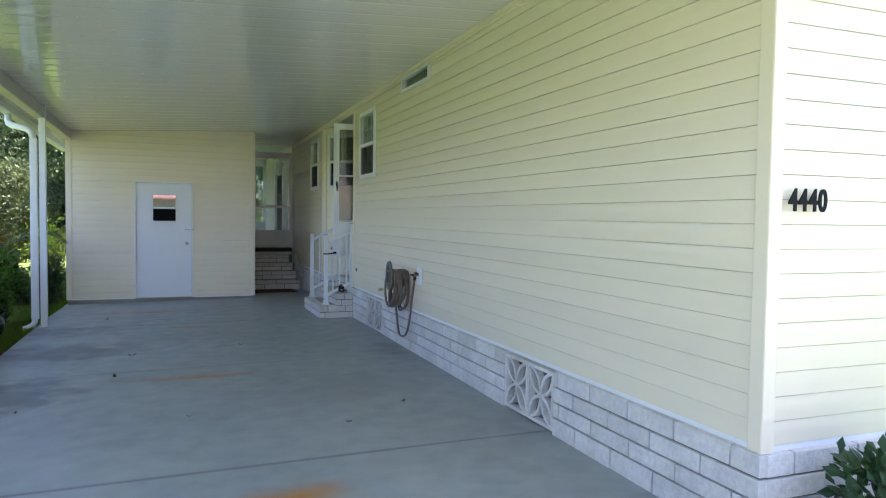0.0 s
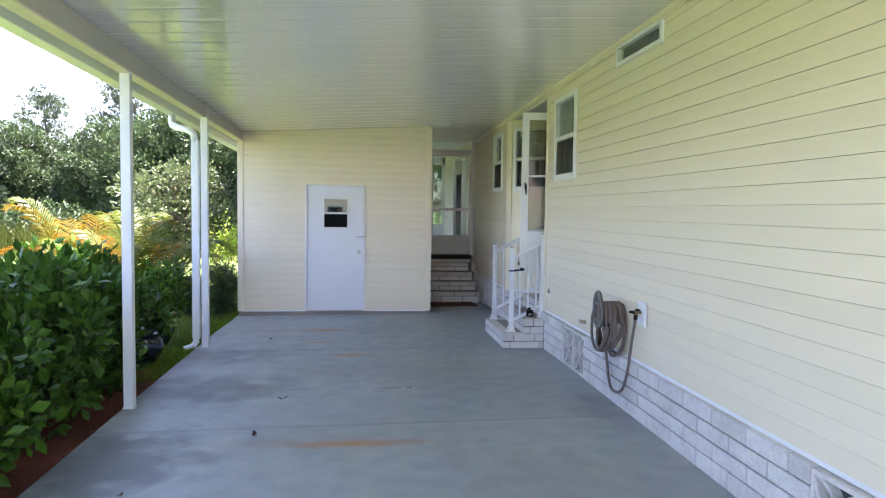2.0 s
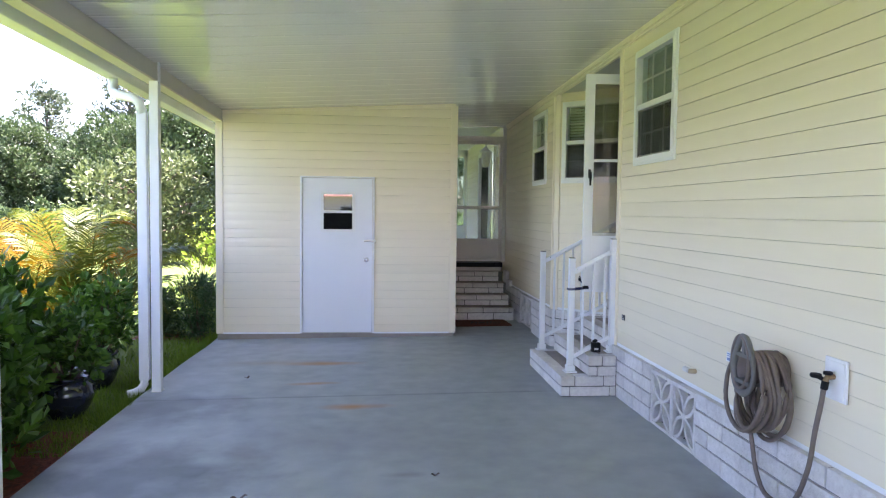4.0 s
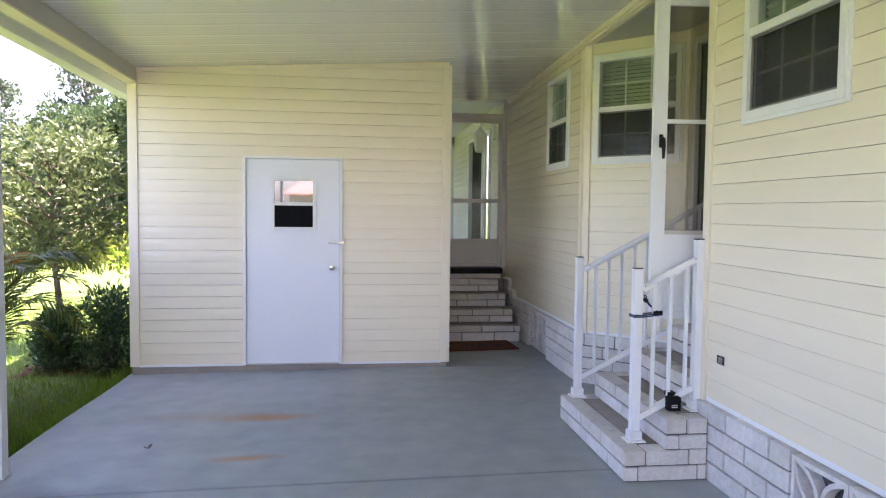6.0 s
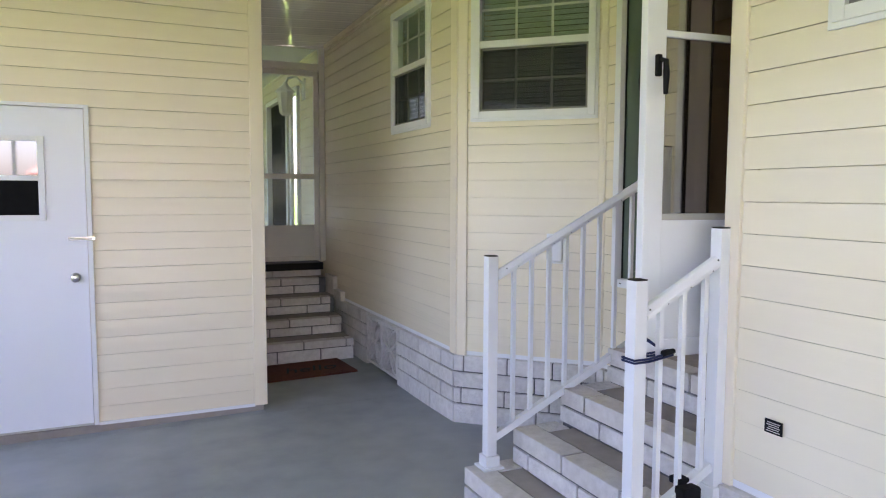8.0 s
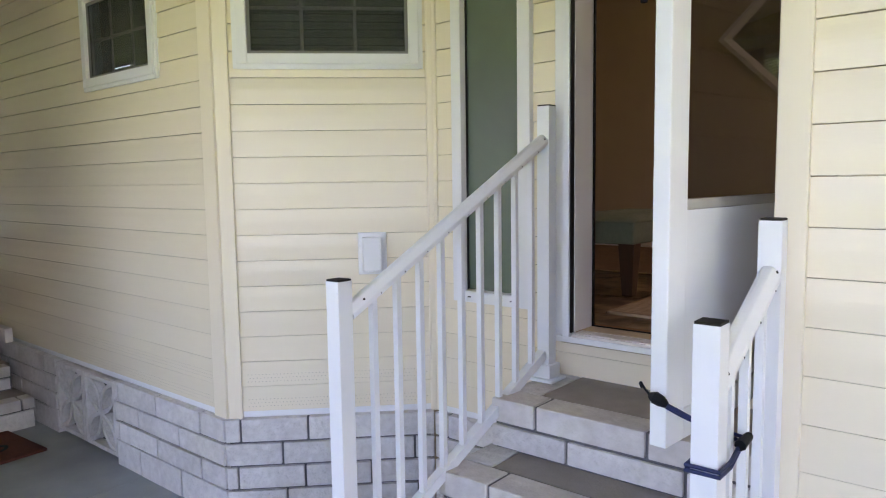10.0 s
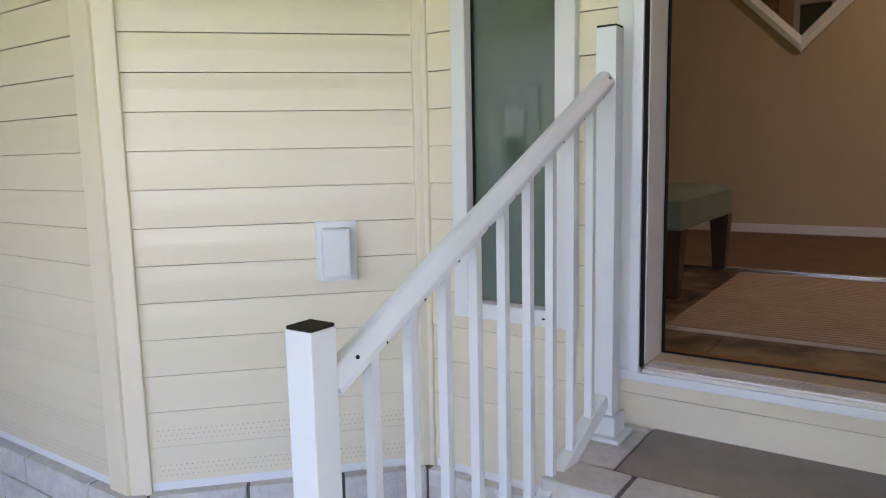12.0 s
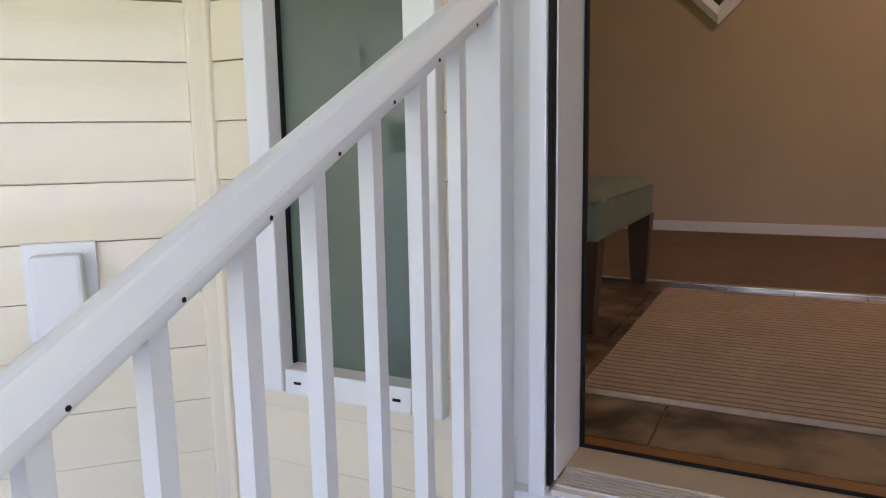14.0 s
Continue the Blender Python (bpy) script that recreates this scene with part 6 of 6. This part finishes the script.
def urn(loc, s, label):
    t = thing("glazed_urn", loc, label, "plant pot", group="glazed urns")
    bm = bmesh.new()
    lathe(bm, [(0.13 * s, 0.0), (0.15 * s, 0.02), (0.21 * s, 0.12 * s), (0.245 * s, 0.22 * s), (0.23 * s, 0.30 * s), (0.19 * s, 0.345 * s), (0.235 * s, 0.385 * s), (0.24 * s, 0.40 * s), (0.215 * s, 0.40 * s), (0.18 * s, 0.35 * s)], 28)
    part("bowl", bm, URN_BLUE, t, smooth=True)
    for a in (0.4, 2.5, 4.6):
        bm = bmesh.new()
        tube(bm, [(0.235 * s * math.cos(a + d), 0.235 * s * math.sin(a + d), z * s) for d, z in ((-0.16, 0.30), (-0.2, 0.26), (0, 0.235), (0.2, 0.26), (0.16, 0.30))], 0.018 * s, 8)
        part("lug", bm, URN_BLUE, t)
    bm = bmesh.new()
    lathe(bm, [(0.0 + 0.01, 0.34 * s), (0.19 * s, 0.35 * s)], 20)
    part("soil", bm, MULCH, t)


urn((-2.36, 11.3, G), 0.9, "dark blue glazed urn with lugs in the bed")
urn((-2.22, 10.35, G), 0.9, "dark blue glazed urn under the hedge")
shrub("potted_plant", (-2.36, 11.3, G + 0.32), "green potted plant rising from an urn", 0.28, 0.28, 0.7, LEAF_HEDGE, 97, n=40, per=26, leaf=0.05)
shrub("potted_plant", (-2.22, 10.35, G + 0.32), "green potted plant rising from an urn", 0.25, 0.25, 0.5, LEAF_HEDGE, 98, n=30, per=26, leaf=0.05)

# mulch bed and chips
mu = tagged(bpart("mulch_bed", [(-3.6, -1.755, 2.8, 9.9, -0.25, -0.105), (-2.9, -1.85, 13.72, 14.3, -0.25, -0.118), (2.5, 5.2, 1.5, 2.55, -0.3, -0.19)], MULCH), "red bark mulch bed under the hedge", "mulch", kind="stuff")
rnd = np.random.RandomState(12)
vs, fs = [], []
for i in range(3600):
    x, y = (-1.78 - 0.75 * rnd.rand() ** 1.4, rnd.uniform(2.9, 9.8)) if i > 400 else (rnd.uniform(-2.88, -1.87), rnd.uniform(13.74, 14.28))
    a, l, w, tl = rnd.uniform(0, 6.3), rnd.uniform(0.015, 0.04), rnd.uniform(0.005, 0.012), rnd.uniform(-0.012, 0.018)
    c, s = math.cos(a), math.sin(a)
    z = -0.1 + rnd.uniform(0, 0.012)
    b = len(vs)
    vs += [(x - c * l - s * w, y - s * l + c * w, z), (x + c * l - s * w, y + s * l + c * w, z + tl), (x + c * l + s * w, y + s * l - c * w, z + tl), (x - c * l + s * w, y - s * l - c * w, z)]
    fs.append((b, b + 1, b + 2, b + 3))
me = bpy.data.meshes.new("mulch_chips")
me.from_pydata(vs, [], fs)
me.materials.append(CHIP)
tagged(new("mulch_chips", me), "loose red bark chips", "mulch", kind="stuff")


def blades(name, n, area, hgt, wid, material, seed, label):
    """Grass blades, one stuff object."""
    rnd = np.random.RandomState(seed)
    vs, fs = [], []
    for i in range(n):
        x, y = area(rnd)
        a, h = rnd.uniform(0, 6.3), hgt * rnd.uniform(0.5, 1.25)
        lx, ly = rnd.normal(0, 0.35) * h, rnd.normal(0, 0.35) * h
        c, s = math.cos(a) * wid, math.sin(a) * wid
        z = ground_z(x, y) - 0.01
        b = len(vs)
        vs += [(x - c, y - s, z), (x + c, y + s, z), (x + lx * 0.5 + c * 0.7, y + ly * 0.5 + s * 0.7, z + h * 0.6), (x + lx, y + ly, z + h), (x + lx * 0.5 - c * 0.7, y + ly * 0.5 - s * 0.7, z + h * 0.6)]
        fs.append((b, b + 1, b + 2, b + 3, b + 4))
    me = bpy.data.meshes.new(name)
    me.from_pydata(vs, [], fs)
    me.materials.append(material)
    return tagged(new(name, me), label, "grass", kind="stuff")


blades("lawn_grass", 26000, lambda r: (-1.79 - 4.5 * r.rand() ** 1.5, 9.3 + 11 * r.rand() ** 1.2), 0.075, 0.004, GRASS, 3, "bright green lawn grass")
blades("edge_grass", 1500, lambda r: (-1.76 - 0.10 * r.rand(), r.uniform(10.0, 15.0)), 0.10, 0.004, GRASS, 4, "longer grass along the slab edge")
blades("meadow_grass", 16000, lambda r: (-3.0 - 30 * r.rand(), 26 + 16 * r.rand()), 0.95, 0.02, TALL_GRASS, 5, "tall yellow-green meadow grass")


# weep holes in the lowest laps near the entrance, flat discs in shade colour
for f, w, a, b in ((WM, wall_m, 0.09, 0.90), (WB, wall_b, 0.1, 1.6)):
    vs, fs = [], []
    for lap in (0, 1):
        for row in range(3):
            u = a + 0.008 * (row % 2)
            while u < b:
                z = S0 + lap * LAP + 0.022 + row * 0.016
                o = profile_at(0.022 + row * 0.016) + 0.0022
                k = len(vs)
                vs += [tuple(f.at(u + 0.0022 * c, o, z + 0.0018 * s)) for c, s in ((1, 0), (0.5, 0.87), (-0.5, 0.87), (-1, 0), (-0.5, -0.87), (0.5, -0.87))]
                fs.append(tuple(range(k, k + 6)))
                u += 0.016
    me = bpy.data.meshes.new("weep_holes")
    me.from_pydata(vs, [], fs)
    me.materials.append(WEEP)
    piece("weep_holes", me, w)["kind"] = "stuff"

# woods beyond the meadow
oaks = [tree("oak", (-200, 300 + 20 * k, -5), "broad dark green oak at the wood's edge", 7.6, 3.4, m, 200 + k, trunk_r=0.2, clumps=95, per=260, leaf=0.125, base=0.10) for k, m in enumerate((LEAF_OAK, LEAF_DARK, LEAF_OAK))]
pine0 = tree("pine", (-200, 380, -5), "tall thin pine with open crown above the woods", 12.5, 2.6, LEAF_PINE, 210, trunk_r=0.17, clumps=60, per=70, leaf=0.13, base=0.42, pine=True)
rnd = random.Random(77)
spots = []
for i in range(30):
    spots.append((-40 + i * 1.45 + rnd.uniform(-0.8, 0.8), 45 - 0.12 * i + rnd.uniform(-3, 4), rnd.uniform(0.58, 0.88)))
for i in range(14):
    spots.append((-62 + i * 2.4 + rnd.uniform(-1, 1), 36 + rnd.uniform(-2, 3) - (6 if i < 7 else 0), rnd.uniform(0.5, 0.75)))
for i, (x, y, s) in enumerate(spots):
    src = oaks[i % 3]
    src.scale = (s, s, s * rnd.uniform(0.9, 1.12))
    copy_thing(src, pose(x, y, G, 0, 0, rnd.uniform(0, 360)))
for i, (x, y, s) in enumerate(((-14.0, 47, 0.78), (-9.4, 46, 0.85), (-27, 46, 0.7), (-20, 50, 0.72), (-7.2, 48, 0.8), (-33, 44, 0.66))):
    pine0.scale = (s, s, s)
    copy_thing(pine0, pose(x, y, G, 0, 0, 70 * i))
for o in (*oaks, pine0):
    for c in list(o.children_recursive):
        bpy.data.objects.remove(c)
    bpy.data.objects.remove(o)
for i in range(12):
    shrub("meadow_shrub", (-30 + 2.3 * i, 38 + rnd.uniform(-2, 2), G), "light green rough shrub at the wood's edge", 1.3, 1.1, rnd.uniform(1.4, 2.2), LEAF_OAK, 300 + i, n=46, per=26, leaf=0.12, low=0.05)

# white utility pedestal in the meadow
ut = thing("utility_pedestal", (-9.6, 18.2, G), "white utility pedestal standing in the grass", "pedestal")
bpart("box", [(-0.22, 0.22, -0.2, 0.2, 0.0, 1.25)], WHITE, ut, bev=0.02)
bpart("lid", [(-0.25, 0.25, -0.23, 0.23, 1.25, 1.32)], WHITE, ut, bev=0.02)

# overhead cables
for k, (z, y) in enumerate(((13.2, 42), (9.2, 43))):
    cb = thing("overhead_cable", (0, 0, 0), "thin overhead power cable", "cable")
    bm = bmesh.new()
    tube(bm, [(-70 + 10 * i, y, z - 0.5 + 0.0009 * (i * 10 - 60) ** 2) for i in range(14)], 0.012, 5)
    part("strand", bm, SCREEN_RIM, cb)

for px in (-68.0, 58.0):
    up = thing("utility_pole", (px, 42.5, G), "tall grey wooden pole carrying overhead cables", "pole", group="utility poles")
    bm = bmesh.new()
    tube(bm, [(0, 0, -0.5), (0, 0, 7.0), (0, 0, 16.8)], [0.17, 0.15, 0.11], 10)
    part("shaft", bm, BARK, up)
    for zc in (9.3, 13.4, 16.2):
        bpart("crossarm", [(-0.06, 0.06, -0.9, 0.9, zc - 0.06, zc + 0.06)], BARK, up)

# house across the street
nb = thing("neighbour_house", (2.0, -54, -0.2), "pale stucco house with pink roof across the street", "house")
bpart("wall", [(-8, 8, -4, 4, 0, 3.4)], NEIGHBOUR, nb)
bm = bmesh.new()
vs = [bm.verts.new(p) for p in ((-8.6, -4.6, 3.3), (8.6, -4.6, 3.3), (8.6, 4.6, 3.3), (-8.6, 4.6, 3.3), (-5.6, 0, 5.9), (5.6, 0, 5.9))]
for q in ((0, 1, 5, 4), (2, 3, 4, 5), (1, 2, 5), (3, 0, 4), (3, 2, 1, 0)):
    bm.faces.new([vs[i] for i in q])
part("roof", bm, PINK_ROOF, nb)
for x in (-5.5, -1.5, 4.5):
    w = bpart("window", [(x, x + 1.6, 4.0, 4.05, 1.0, 2.2)], SCREEN, nb)
    bpart("frame", [(x - 0.08, x, 4.0, 4.07, 0.92, 2.28), (x + 1.6, x + 1.68, 4.0, 4.07, 0.92, 2.28), (x, x + 1.6, 4.0, 4.07, 2.2, 2.28), (x, x + 1.6, 4.0, 4.07, 0.92, 1.0)], WHITE, w)
